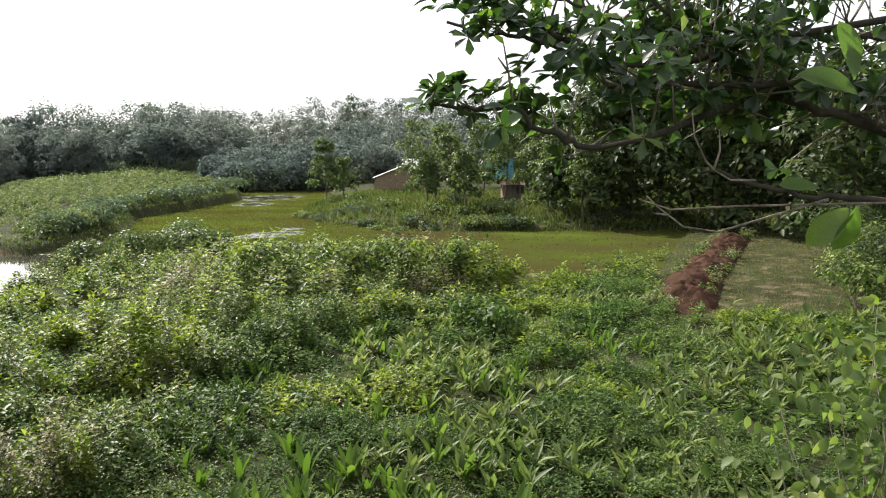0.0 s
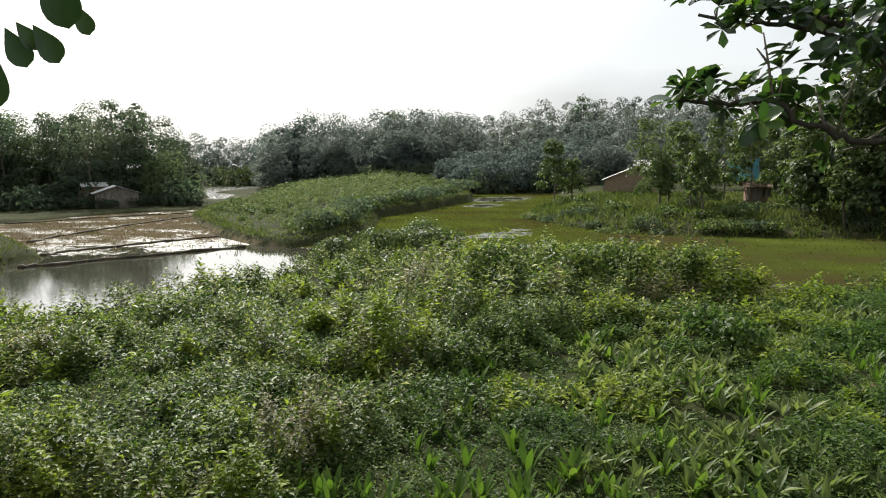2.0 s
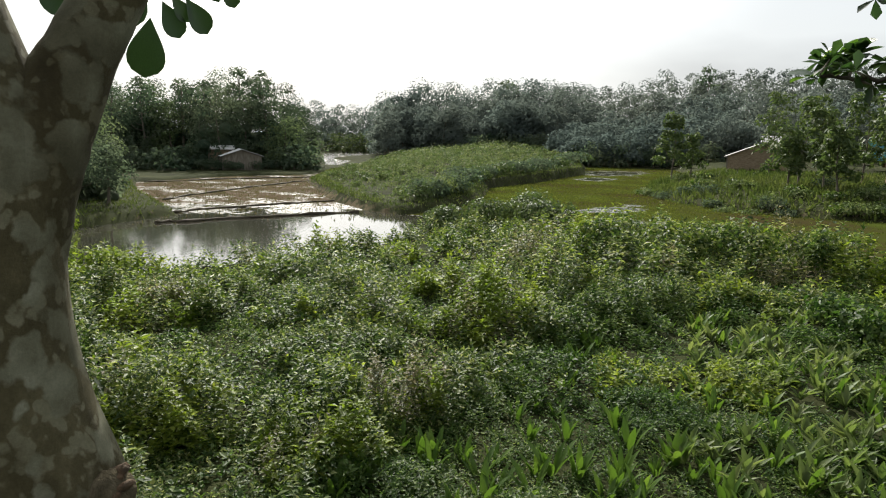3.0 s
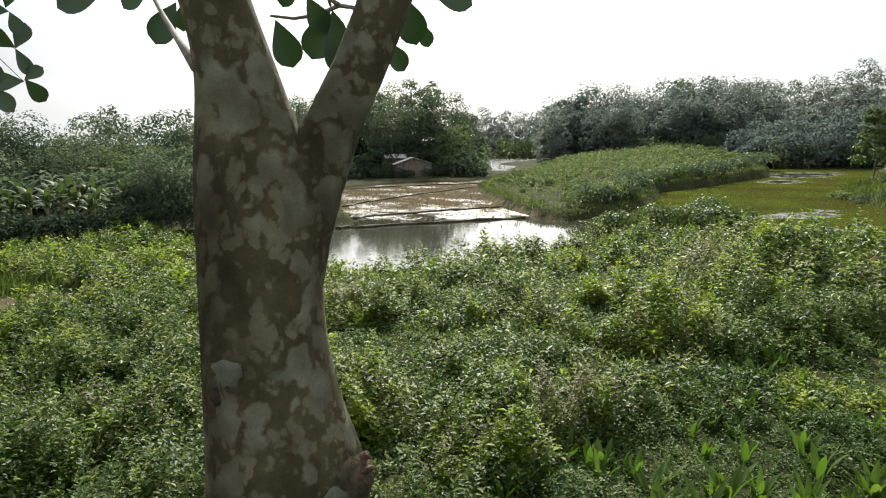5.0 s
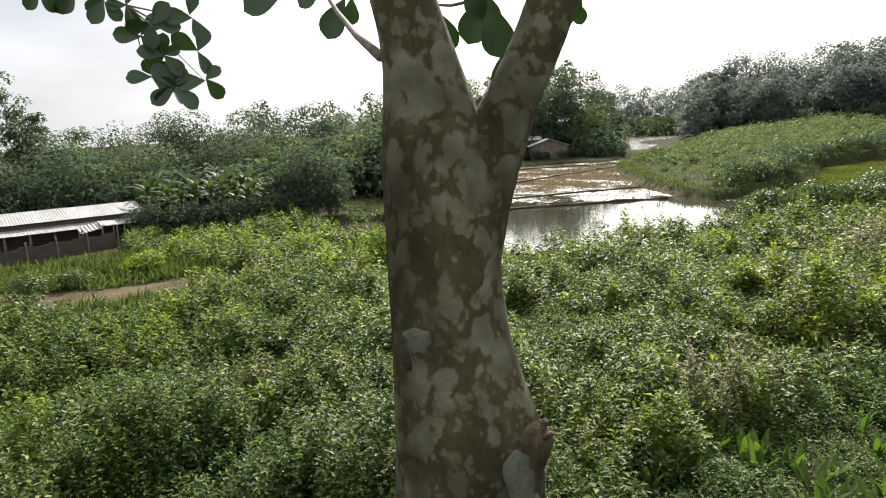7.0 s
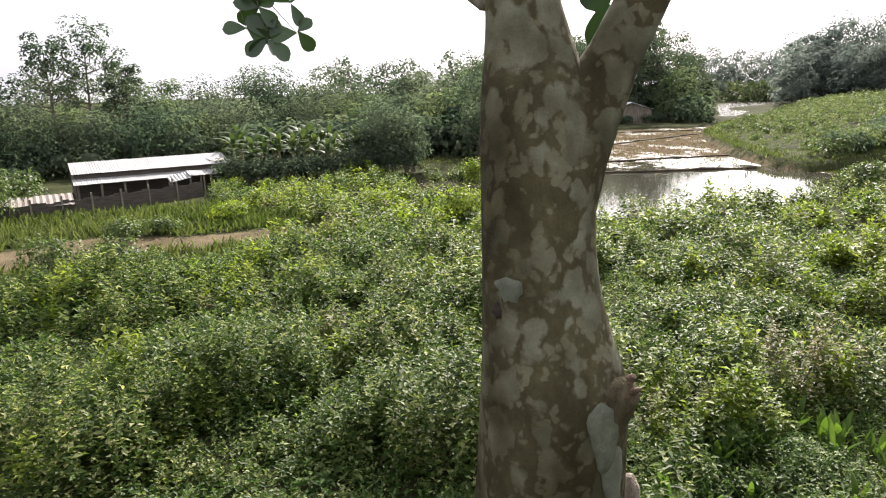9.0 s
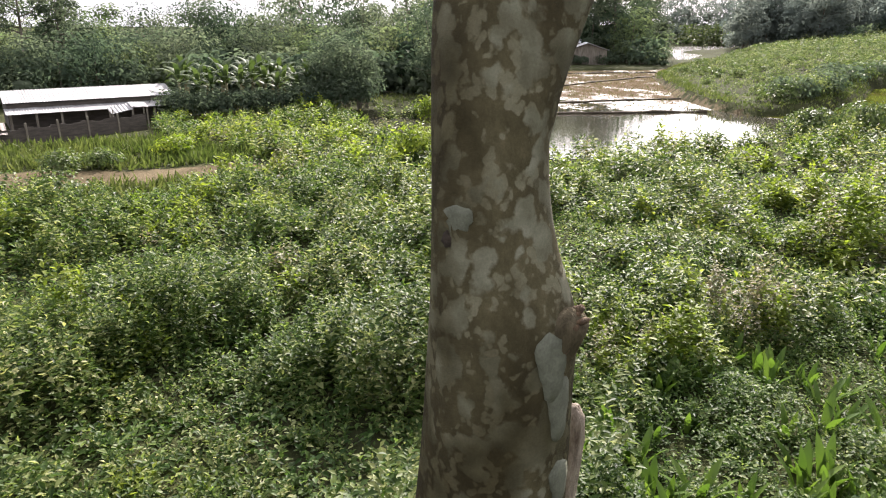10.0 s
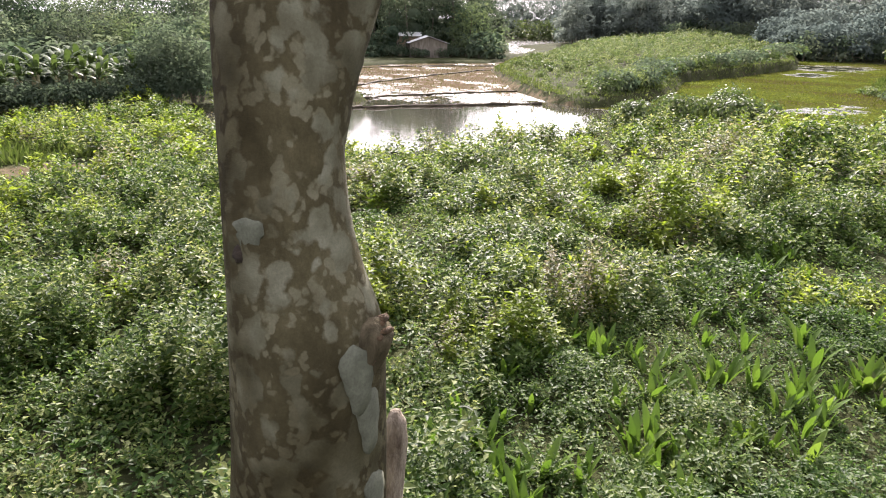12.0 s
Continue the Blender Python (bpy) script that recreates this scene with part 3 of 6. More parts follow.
# low mud walls between the flooded plots
BUNDS = [[(-31.6, 25.7), (-30.9, 26.7), (-28.2, 31.5), (-25.4, 36.3)], [(-34.6, 29.4), (-34.4, 32.4), (-31.0, 41.6)], [(-41.5, 34.6), (-43.4, 40), (-45.8, 52.4), (-46.5, 58)], [(-57.5, 46), (-54, 56), (-50, 62)]]
for path in BUNDS:
    t = np.linspace(0, len(path) - 1, 34)
    px, py = np.interp(t, range(len(path)), [q[0] for q in path]), np.interp(t, range(len(path)), [q[1] for q in path])
    px, py = px + 0.16 * np.sin(t * 7) + 0.06 * np.sin(t * 23), py + 0.16 * np.cos(t * 9)
    v, f = tube(np.stack([px, py, 0 * px + 0.04 + 0.02 * np.sin(t * 11)], 1), 0.085 + 0.03 * np.sin(t * 13) + 0.02 * np.sin(t * 29), 8, True, 0.12, 3)
    tagged(Geo().add(v, f).make("mud_bund", [MUD]), "low earthen bund of dark wet mud between flooded plots", "bund", "bunds in the flooded field")


# ---- trees ----
def hull(geo, centre, radius, mat, seed, flat=0.75):
    """The closed inner mass of a leafy clump, lumpy, on which its leaves sit."""
    rows, cols = 6, 9
    rng = np.random.default_rng(seed)
    th, ph = np.linspace(0.25, np.pi - 0.25, rows), np.linspace(0, 2 * np.pi, cols, endpoint=False)
    t, p = np.meshgrid(th, ph, indexing="ij")
    r = radius * rng.uniform(0.8, 1.12, t.shape)
    v = np.stack([np.sin(t) * np.cos(p) * r, np.sin(t) * np.sin(p) * r, np.cos(t) * r * flat], -1).reshape(-1, 3) + centre
    f = [q for i in range(rows - 1) for j in range(cols) for q in ((i * cols + j, (i + 1) * cols + j, (i + 1) * cols + (j + 1) % cols), (i * cols + j, (i + 1) * cols + (j + 1) % cols, i * cols + (j + 1) % cols))]
    f += [q for j in range(1, cols - 1) for q in ((0, j, j + 1), ((rows - 1) * cols, (rows - 1) * cols + j + 1, (rows - 1) * cols + j))]
    geo.add(v, f, mat)


def tree_parts(place, tall, spread, leaf, count, seed, trunk_r=0.12, fork=0.45, limbs=6, lumps=12, airy=0.5, crown_mat=0, bark_mat=1, geo_t=None, geo_c=None, low=-0.5, jitter=0.55, core=0.0):
    """A tapered trunk, limbs that leave it, and leaf clumps at the limbs' ends."""
    rng = np.random.default_rng(seed)
    base = np.asarray(place, float)
    lean = rng.standard_normal(2) * 0.05 * tall
    n = 6
    zs = np.linspace(0, 1, n)
    axis = base + np.stack([lean[0] * zs**1.5 + 0.02 * tall * np.sin(zs * 5 + seed), lean[1] * zs**1.5, zs * tall * 0.9], 1)
    if geo_t is not None:
        geo_t.add(*tube(axis, trunk_r * (1 - 0.85 * zs), 6, False, 0.05, seed), bark_mat)
    for k in range(lumps):
        h = fork + (1 - fork) * (k + 0.5) / lumps
        start = np.array([np.interp(h * 0.9, zs, axis[:, i]) for i in range(3)])
        a = k * 2.4 + rng.random() * 1.2
        wide = spread * (1.05 - 0.75 * ((h - fork) / (1 - fork)) ** 1.4) * (0.45 + 0.6 * rng.random())
        end = base + np.array([lean[0] + math.cos(a) * wide, lean[1] + math.sin(a) * wide, h * tall * 0.95 + (rng.random() - 0.3) * 0.08 * tall])
        if geo_t is not None and k % max(1, lumps // max(limbs, 1)) == 0:
            mid = (start * 0.5 + end * 0.5) + np.array([0, 0, -0.03 * tall])
            geo_t.add(*tube([start, mid, end], [trunk_r * 0.4, trunk_r * 0.25, trunk_r * 0.08], 5, False), bark_mat)
        if geo_c is not None:
            round_it = spread * (airy * (0.6 + 0.5 * rng.random()))
            if core and h < 0.62:
                hull(geo_c, end, round_it * core, crown_mat, seed * 31 + k)
            clump(geo_c, end, round_it, max(4, count // lumps), leaf, crown_mat, low=low, flat=0.75, jitter=jitter)


def tree(name, place, tall, spread, leaf, count, seed, mat, label, group="", **how):
    ob = thing(name, place, label, "tree", group)
    gt, gc = Geo(), Geo()
    tree_parts((0, 0, 0), tall, spread, leaf, count, seed, geo_t=gt, geo_c=gc, bark_mat=0, **how)
    gt.make("trunk", [BARK], ob)
    gc.make("crown", [mat], ob)
    return ob


def stand(xy):
    return float(xy[0]), float(xy[1]), float(height(xy[0], xy[1])) - 0.05


def woodland(name, label, rows, mat, seed, mixed=False):
    """Uncounted trees, as one mass. rows: azimuth, distance, top elevation in degrees, spread, leaf size, leaf count, fork."""
    geo = Geo()
    kinds = np.random.default_rng(seed).choice((0, 0, 2, 2, 3), len(rows)) if mixed else np.zeros(len(rows), int)
    for k, (az, dist, top, spread, leaf, count, fork) in enumerate(rows):
        x, y, z = stand(polar(az, dist))
        tall = max(2.0, 5 + math.tan(radians(top)) * dist - z)
        tree_parts((x, y, z), tall, spread, leaf, count, seed * 1000 + k, trunk_r=0.011 * tall + 0.05, fork=fork, limbs=3, lumps=max(9, int(tall * 1.1)), airy=0.62, geo_t=geo, geo_c=geo, jitter=0.38, core=0.42, crown_mat=int(kinds[k]))
    return tagged(geo.make(name, [mat, BARK, WOOD_DARK, WOOD_PALE]), label, "woodland", kind="stuff")


def skyline(az, points):
    p = sorted(points)
    return 0.2 + float(np.interp(az, [a for a, _ in p], [e for _, e in p]))


SKY = [(95, 0.9), (82.5, 1.0), (79, 1.4), (75, 1.6), (70, 1.5), (66, 2.2), (62, 2.4), (58.5, 2.3), (56, 2.6), (53.6, 3.1), (51, 4.0), (47, 4.1), (43.8, 4.8), (42, 4.5), (40, 2.8), (37, 2.0), (34, 2.1), (32, 3.0),
       (29.6, 3.9), (25.5, 3.3), (22.8, 4.2), (18.5, 4.0), (16, 3.4), (13.7, 4.1), (10, 4.7), (7, 4.8), (3, 4.9), (-3, 5.2), (-40, 6)]
rnd = random.Random(5)


def rows_of(az0, az1, gap, dists, drop, spread, leaf, count, fork, jitter=0.5):
    """Trees along an arc: nearer rows stay lower by drop degrees a row."""
    found = []
    for r, dist in enumerate(dists):
        az = az0 + rnd.random() * gap
        while az < az1:
            top = skyline(az, SKY) - drop * (len(dists) - 1 - r) + (rnd.random() - 0.72) * jitter
            s = spread * (0.8 + 0.5 * rnd.random())
            found.append((az, dist * (0.96 + 0.08 * rnd.random()), top, s, leaf, count, fork * (0.7 + 0.6 * rnd.random())))
            az += gap * (0.6 + 0.8 * rnd.random())
    return found


woodland("woodland", "dense dark green woodland beyond the fields", rows_of(16, 33, 1.1, (148, 158, 168), 0.8, 4.2, 0.56, 1900, 0.04), WOOD_HAZED, 1)
woodland("woodland", "distant low woodland in a gap of the valley", rows_of(31, 41, 1.3, (198, 208), 0.6, 3.8, 0.62, 1000, 0.06), WOOD_HAZED, 2)
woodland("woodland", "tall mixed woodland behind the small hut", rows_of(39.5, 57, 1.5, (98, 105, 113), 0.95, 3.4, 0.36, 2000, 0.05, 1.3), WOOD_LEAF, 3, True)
woodland("woodland", "leafy plantation trees on the rising hill", rows_of(-4, 19, 1.35, (122, 134, 147, 160, 174), 0.95, 3.2, 0.5, 1150, 0.06), WOOD_HAZED, 4)
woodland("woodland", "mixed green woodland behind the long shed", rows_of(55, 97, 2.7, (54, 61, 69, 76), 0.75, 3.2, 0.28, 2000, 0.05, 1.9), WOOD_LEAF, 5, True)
woodland("woodland", "shady broad-leaved trees beyond the house clearing", rows_of(-42, -6, 2.6, (92, 104), 1.2, 4.6, 0.9, 700, 0.05), DARK_LEAF, 6)
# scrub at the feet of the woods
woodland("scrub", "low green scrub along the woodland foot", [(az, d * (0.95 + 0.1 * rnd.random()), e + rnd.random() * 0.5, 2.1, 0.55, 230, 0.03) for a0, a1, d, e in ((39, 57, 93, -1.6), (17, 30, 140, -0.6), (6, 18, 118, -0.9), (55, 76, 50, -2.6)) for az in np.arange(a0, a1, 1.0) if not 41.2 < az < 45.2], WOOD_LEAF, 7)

woodland("scrub", "pale green shrubs beyond the creek", [(az, 184 + 8 * rnd.random(), -0.35 + 0.4 * rnd.random(), 2.2, 0.55, 260, 0.03) for az in np.arange(30.8, 37.2, 0.55)], TREE_LEAF, 8)

# trees that stand out singly: azimuth, distance, top elevation, spread, leaf, count, fork
for az, dist, top, spread, leaf, count, fork, airy in ((51.0, 99, 4.0, 2.6, 0.42, 700, 0.4, 0.36), (48.4, 101, 4.1, 2.4, 0.42, 700, 0.4, 0.36), (46.6, 100, 4.0, 1.9, 0.42, 500, 0.35, 0.36), (43.9, 102, 4.9, 2.6, 0.45, 800, 0.4, 0.36),
                                                     (42.0, 98, 4.6, 2.2, 0.42, 700, 0.38, 0.36), (53.4, 100, 3.2, 2.2, 0.42, 500, 0.35, 0.36), (66.0, 66, 2.7, 2.2, 0.32, 420, 0.45, 0.3), (62.0, 66, 2.6, 2.0, 0.32, 420, 0.45, 0.33),
                                                     (7.2, 165, 5.3, 2.6, 0.7, 260, 0.55, 0.32), (22.8, 160, 4.5, 3.4, 0.75, 420, 0.4, 0.4), (58.2, 66, 3.1, 2.0, 0.34, 500, 0.4, 0.36)):
    x, y, z = stand(polar(az, dist))
    tree("tall_tree", (x, y, z), 5 + math.tan(radians(top)) * dist - z, spread, leaf, count, int(az * 10), WOOD_LEAF, "tall thin-crowned tree standing above the woodland", "trees above the skyline", fork=fork, lumps=16, airy=airy, trunk_r=0.2)
for az, top, spread, fork in ((86.0, 5.7, 3.2, 0.45), (88.2, 4.6, 2.6, 0.5), (83.6, 3.0, 2.0, 0.5)):
    x, y, z = stand(polar(az, 58))
    tree("tall_tree", (x, y, z), 5 + math.tan(radians(top)) * 58 - z, spread, 0.24, 2400, int(az * 10), WOOD_LEAF, "tall open-crowned tree with bare limbs behind the shed", "trees above the skyline", fork=fork, lumps=26, airy=0.32, trunk_r=0.16, limbs=13)

# the young trees round the houses: x, y, height, spread
for k, (az, dist, top, spread, fork, count) in enumerate(((9.5, 74, 2.1, 1.6, 0.22, 900), (8.2, 75, 0.3, 1.1, 0.25, 500), (1.4, 62, 0.7, 1.5, 0.28, 800), (-0.9, 61, 2.3, 1.6, 0.26, 900), (-1.9, 56, 0.9, 1.4, 0.3, 800), (0.6, 66, 3.2, 2.0, 0.25, 900),
                                                         (-3.5, 70, 3.2, 2.0, 0.25, 900), (-5.2, 66, 2.8, 1.8, 0.3, 800), (-7.6, 62, 3.6, 2.0, 0.25, 1000), (-9.8, 57, 3.0, 1.7, 0.2, 900), (-11.4, 53, 1.8, 1.5, 0.15, 900), (-8.7, 56, 0.2, 1.1, 0.2, 600), (2.6, 84, 3.4, 2.2, 0.2, 800))):
    x, y, z = stand(polar(az, dist))
    tree("young_tree", (x, y, z), 5 + math.tan(radians(top)) * dist - z, spread, 0.36, int(count * 1.5), 300 + k, TREE_LEAF, "young broad-leaved tree with a slim trunk on the grassy bank", "young trees round the houses", fork=fork, lumps=15, airy=0.42, trunk_r=0.09)

# the big shady trees beyond the red ridge
for k, (az, dist, top, spread, fork, count) in enumerate(((-13.5, 58, 6.5, 4.2, 0.12, 2600), (-17.5, 56, 8.0, 4.6, 0.15, 2800), (-21.5, 55, 7.5, 4.6, 0.14, 2800), (-26.0, 52, 7.0, 4.2, 0.12, 2600), (-31.0, 46, 7.0, 4.2, 0.1, 2600), (-24.0, 66, 8.0, 5, 0.1, 2000), (-15.5, 72, 8.0, 5, 0.1, 2000))):
    x, y, z = stand(polar(az, dist))
    tree("shade_tree", (x, y, z), 5 + math.tan(radians(top)) * dist - z, spread, 0.55, int(count * 1.7), 400 + k, DARK_LEAF, "large dense dark-leaved tree shading the clearing", "shade trees beyond the clearing", fork=fork * 0.6, lumps=24, airy=0.5, trunk_r=0.25)
# the tree on the spit of land by the pond
for az, dist, top, spread in ((53.8, 46, -1.3, 1.5), (56.4, 47, -1.2, 1.6)):
    x, y, z = stand(polar(az, dist))
    tree("bushy_tree", (x, y, z), 5 + math.tan(radians(top)) * dist - z, spread, 0.22, 1300, int(az * 7), WOOD_LEAF, "low bushy green tree on the bank of the pond", "trees on the pond bank", fork=0.35, lumps=14, airy=0.5, trunk_r=0.1)


# ---- ground cover ----
def scatter(n, x0, x1, y0, y1, keep):
    x, y = RNG.uniform(x0, x1, n), RNG.uniform(y0, y1, n)
    ok = keep(x, y)
    return x[ok], y[ok]


def tufts(name, label, x, y, tall, wide, mat, blades=3, z=None, category="grass", spread=0.12):
    x, y = np.repeat(x, blades), np.repeat(y, blades)
    x, y = x + RNG.normal(0, spread, len(x)), y + RNG.normal(0, spread, len(y))
    at = np.stack([x, y, height(x, y) - 0.02 if z is None else np.full(len(x), z)], 1)
    along = unit(np.array([0, 0, 1.0]) + 0.45 * RNG.standard_normal((len(x), 3)))
    side = RNG.standard_normal((len(x), 3))
    size = tall * (0.5 + RNG.random(len(x)))
    geo = Geo()
    leaves(geo, at, along, side, size, size * wide, BLADE)
    return tagged(geo.make(name, [mat]), label, category, kind="stuff")


# planted isle: low crop in rough rows, taller bushes along its far shore and at its near shoulder
def crop_field():
    """Knee-high crop plants in rough rows, a loose clump of leaves each, over a thin mat of weeds."""
    geo = Geo()
    u, w = np.meshgrid(np.arange(-60, 60, 1.5), np.arange(-20, 130, 1.25))
    u, w = u.ravel() + RNG.normal(0, 0.3, u.size), w.ravel() + RNG.normal(0, 0.35, w.size)
    turn = radians(28)
    x, y = -50 + u * math.cos(turn) - w * math.sin(turn), 40 + u * math.sin(turn) + w * math.cos(turn)
    ok = (inside(ISLE, x, y) > 0.9) & (RNG.random(len(x)) < 0.88)
    x, y = x[ok], y[ok]
    far = np.hypot(x, y)
    near_flat = step(2.5, 9.0, inside(ISLE, x, y)) * 0.6 + 0.4
    tall = RNG.uniform(0.35, 0.85, len(x)) ** 1.0 * near_flat * (0.8 + far / 260)
    m = 30
    d = unit(RNG.standard_normal((len(x), m, 3)) * np.array([1, 1, 0.6]) + np.array([0, 0, 0.55]))
    z = height(x, y)
    at = np.stack([x, y, z + tall * 0.35], 1)[:, None] + d * (tall * RNG.uniform(0.8, 1.2, len(x)))[:, None, None] * RNG.uniform(0.5, 1.0, (len(x), m, 1))
    nrm = unit(d + np.array([0, 0, 0.6]) + 0.4 * RNG.standard_normal(d.shape))
    size = np.clip(0.0030 * far, 0.15, 0.4)[:, None] * RNG.uniform(0.6, 1.2, (len(x), m))
    leaves(geo, at.reshape(-1, 3), np.cross(nrm, RNG.standard_normal(d.shape)).reshape(-1, 3), nrm.reshape(-1, 3), size.ravel(), size.ravel() * 0.6)
    return tagged(geo.make("crop", [CROP]), "low green crop in rough rows on the raised isle", "crop", kind="stuff")


crop_field()
x, y = scatter(46000, -85, -20, 36, 142, lambda x, y: (inside(ISLE, x, y) > 0.15) & (RNG.random(len(x)) < 0.9 * step(9, 2, inside(ISLE, x, y)) + 0.04))
tufts("isle_grass", "short rough grass between the crop plants", x, y, 0.13, 0.5, CROP, 2, spread=0.2)


def bush(place, radius, tall, leaf, count, mat, label, group, shape=KITE, lumps=6):
    ob = thing("bush", place, label, "bush", group)
    geo, stems = Geo(), Geo()
    for k in range(lumps):
        a, r = k * 2.4 + RNG.random(), radius * (0.15 + 0.5 * RNG.random())
        c = np.array([math.cos(a) * r, math.sin(a) * r, tall * (0.35 + 0.35 * RNG.random())])
        clump(geo, c, radius * (0.42 + 0.2 * RNG.random()), count // lumps, leaf, low=-0.6, flat=min(1.2, tall / radius * 0.7), shape=shape)
        stems.add(*tube([(c[0] * 0.15, c[1] * 0.15, -0.05), c * 0.5, c], [0.02, 0.015, 0.006], 4, False))
    stems.make("stem", [TWIG], ob)
    geo.make("foliage", [mat], ob)
    return ob


for k in range(26):
    t = k / 25
    px, py = np.interp(t, [0, 0.25, 0.5, 0.75, 1], [-21.8, -22.6, -27, -25.9, -30]), np.interp(t, [0, 0.25, 0.5, 0.75, 1], [40, 48.5, 60, 74, 104])
    px -= 0.9 + rnd.random() * 1.5
    s = 0.8 + 0.5 * rnd.random()
    bush(stand((px, py)), 1.1 * s * (0.8 + py / 90), 1.3 * s, 0.17 + 0.002 * py, 420, WOOD_LEAF if k % 3 else TREE_LEAF, "rounded leafy bush on the shore of the planted isle", "bushes on the isle's shore")
for px, py, s in ((-23.2, 42.5, 1.5), (-24.6, 44.8, 1.4), (-23.4, 46.6, 1.2)):
    bush(stand((px, py)), 1.1 * s, 1.0 * s, 0.18, 520, CROP, "large rounded bush at the isle's near shoulder", "bushes on the isle's shore")

for k in range(330):
    px, py = -76 + 54 * rnd.random(), 38 + 75 * rnd.random() ** 1.4
    if float(inside(ISLE, px, py)) > 2.0:
        size = (0.45 + 0.5 * rnd.random()) * (0.8 + py / 200)
        bush(stand((px, py)), size, 0.9 * size, 0.17 + 0.001 * py, 110, (TREE_LEAF, CROP, CROP)[k % 3], "small leafy bush among the crop on the isle", "bushes among the crop", lumps=5)

x, y = scatter(60000, -70, -18, 34, 110, lambda x, y: (np.abs(inside(ISLE, x, y) - np.where(np.degrees(np.arctan2(-x, y)) > 33, 0.9, 0.2)) < 0.7) & (np.hypot(x, y) < 100))
tufts("shore_grass", "rough grass along the isle's shore", x, y, 0.2, 0.3, GRASS, 2)

# the home bank: tall grass, with bushes
x, y = scatter(20000, -16, 34, 48, 90, lambda x, y: (inside(HOME, x, y) > -0.2) & (inside(PATHS[2], x, y) < 0))
tufts("bank_grass", "tall rough grass on the home bank", x, y, 0.45, 0.22, GRASS, 2)
for k in range(60):
    px = -13 + 36 * rnd.random()
    py = max(62 - (px + 12.5) * 1.6, 50.5) - 0.6 + rnd.random() ** 2.6 * 14
    s = 0.55 + 0.5 * rnd.random()
    bush(stand((px, py)), 1.15 * s, 1.0 * s, 0.2, 260, (WOOD_LEAF, CROP, SHRUB)[k % 3], "small leafy bush in the rough bank grass", "bushes on the home bank")

# weed in the paddy, stubble on the drained plots, grass on spit and path
x, y = scatter(80000, -40, 20, 26, 125, lambda x, y: (inside(WATER, x, y) > 0.1) & ~pond_side(x, y) & (inside(ISLE, x, y) < 0) & (RNG.random(len(x)) < 1.0 - 0.8 * step(50, 47, y) * step(-9, -4, x)) & (np.min([np.hypot(x - a, (y - b) * 0.6) / r for a, b, r in pools], axis=0) > 0.8))
tufts("paddy_weed", "short green paddy weed standing in shallow water", x, y, 0.08, 0.9, PADDY, 2, -0.01, spread=0.2)
x, y = scatter(20000, -60, -22, 22, 68, lambda x, y: (inside(WATER, x, y) > 0.1) & pond_side(x, y) & (inside(ISLE, x, y) < 0) & (RNG.random(len(x)) < step(38, 52, np.hypot(x, y))))
tufts("rice_stubble", "brown rice stubble in drained muddy plots", x, y, 0.12, 0.3, STUBBLE, 2, -0.01, spread=0.15)
x, y = scatter(9000, -78, -32, 18, 46, lambda x, y: inside(SPIT, x, y) > 0.0)
tufts("spit_grass", "short grass on the pond spit", x, y, 0.2, 0.2, GRASS)


# ---- the foreground thicket ----
def is_land(x, y):
    return inside(WATER, x, y) < 0.15


def bank_depth(x, y):
    return nose(x, y)


def open_ground(x, y):
    """Places with no thicket: paths, the red ridge, the mown strip beside it, the near herb bed."""
    strip = inside([(6.8, 20.0), (9.0, 30.0), (14.5, 43.0), (17, 47), (30, 50), (24, 36), (14.5, 20.0)], x, y)
    lane = inside([(-36, -14), (-32.5, 2), (-31.5, 6.4), (-24, 9.2), (-21.3, 7.8), (-21.5, 2), (-21, -14)], x, y)
    return np.maximum(strip, lane)


def herb_bed(x, y):
    """The low bed of herbs and ginger in front of the lookout and off to its right."""
    return inside([(-2.2, 3.0), (-4.0, 4.4), (-5.0, 6.0), (-5.0, 8.3), (-4.6, 10.2), (-4.9, 13.2), (-4.0, 15.2), (-3.2, 17.5), (-1.0, 19.8), (2.2, 20.8), (6.0, 26.5), (8.5, 22), (14, 21), (16, 4), (4, -1)], x, y)


_n = 700
_r = np.sqrt(RNG.uniform(9, 42**2, _n))
_a = np.radians(RNG.uniform(-38, 98, _n))
HUMMOCKS = np.stack([-np.sin(_a) * _r, np.cos(_a) * _r, RNG.uniform(0.7, 1.5, _n) * (0.75 + _r / 50), RNG.uniform(0.35, 1.15, _n), RNG.normal(0, 1, _n)], 1)


def hummock(x, y):
    """Height of the leafy hummock over each place, and the tone of the shrub that makes it."""
    top, tone = np.zeros(len(x)), np.zeros(len(x))
    for k in range(0, len(x), 4000):
        sl = slice(k, k + 4000)
        d = np.hypot(x[sl, None] - HUMMOCKS[None, :, 0], y[sl, None] - HUMMOCKS[None, :, 1]) / HUMMOCKS[None, :, 2]
        h = HUMMOCKS[None, :, 3] * np.clip(1 - d**2, 0, 1) ** 0.6
        best = h.argmax(1)
        top[sl], tone[sl] = h.max(1), HUMMOCKS[best, 4]
    return top, tone


HEDGE = [(-5.4, 15.6), (-3.9, 19.2), (-1.7, 21.5), (1.6, 23.4), (3.6, 24.4), (4.2, 26.4), (2.2, 27.2), (-1, 28), (-6, 28), (-10, 25), (-9, 18)]


def hedge(x, y):
    """Extra height of the overgrown belt between the herb bed and the paddy."""
    return 0.95 * step(-0.2, 1.5, inside(HEDGE, x, y))


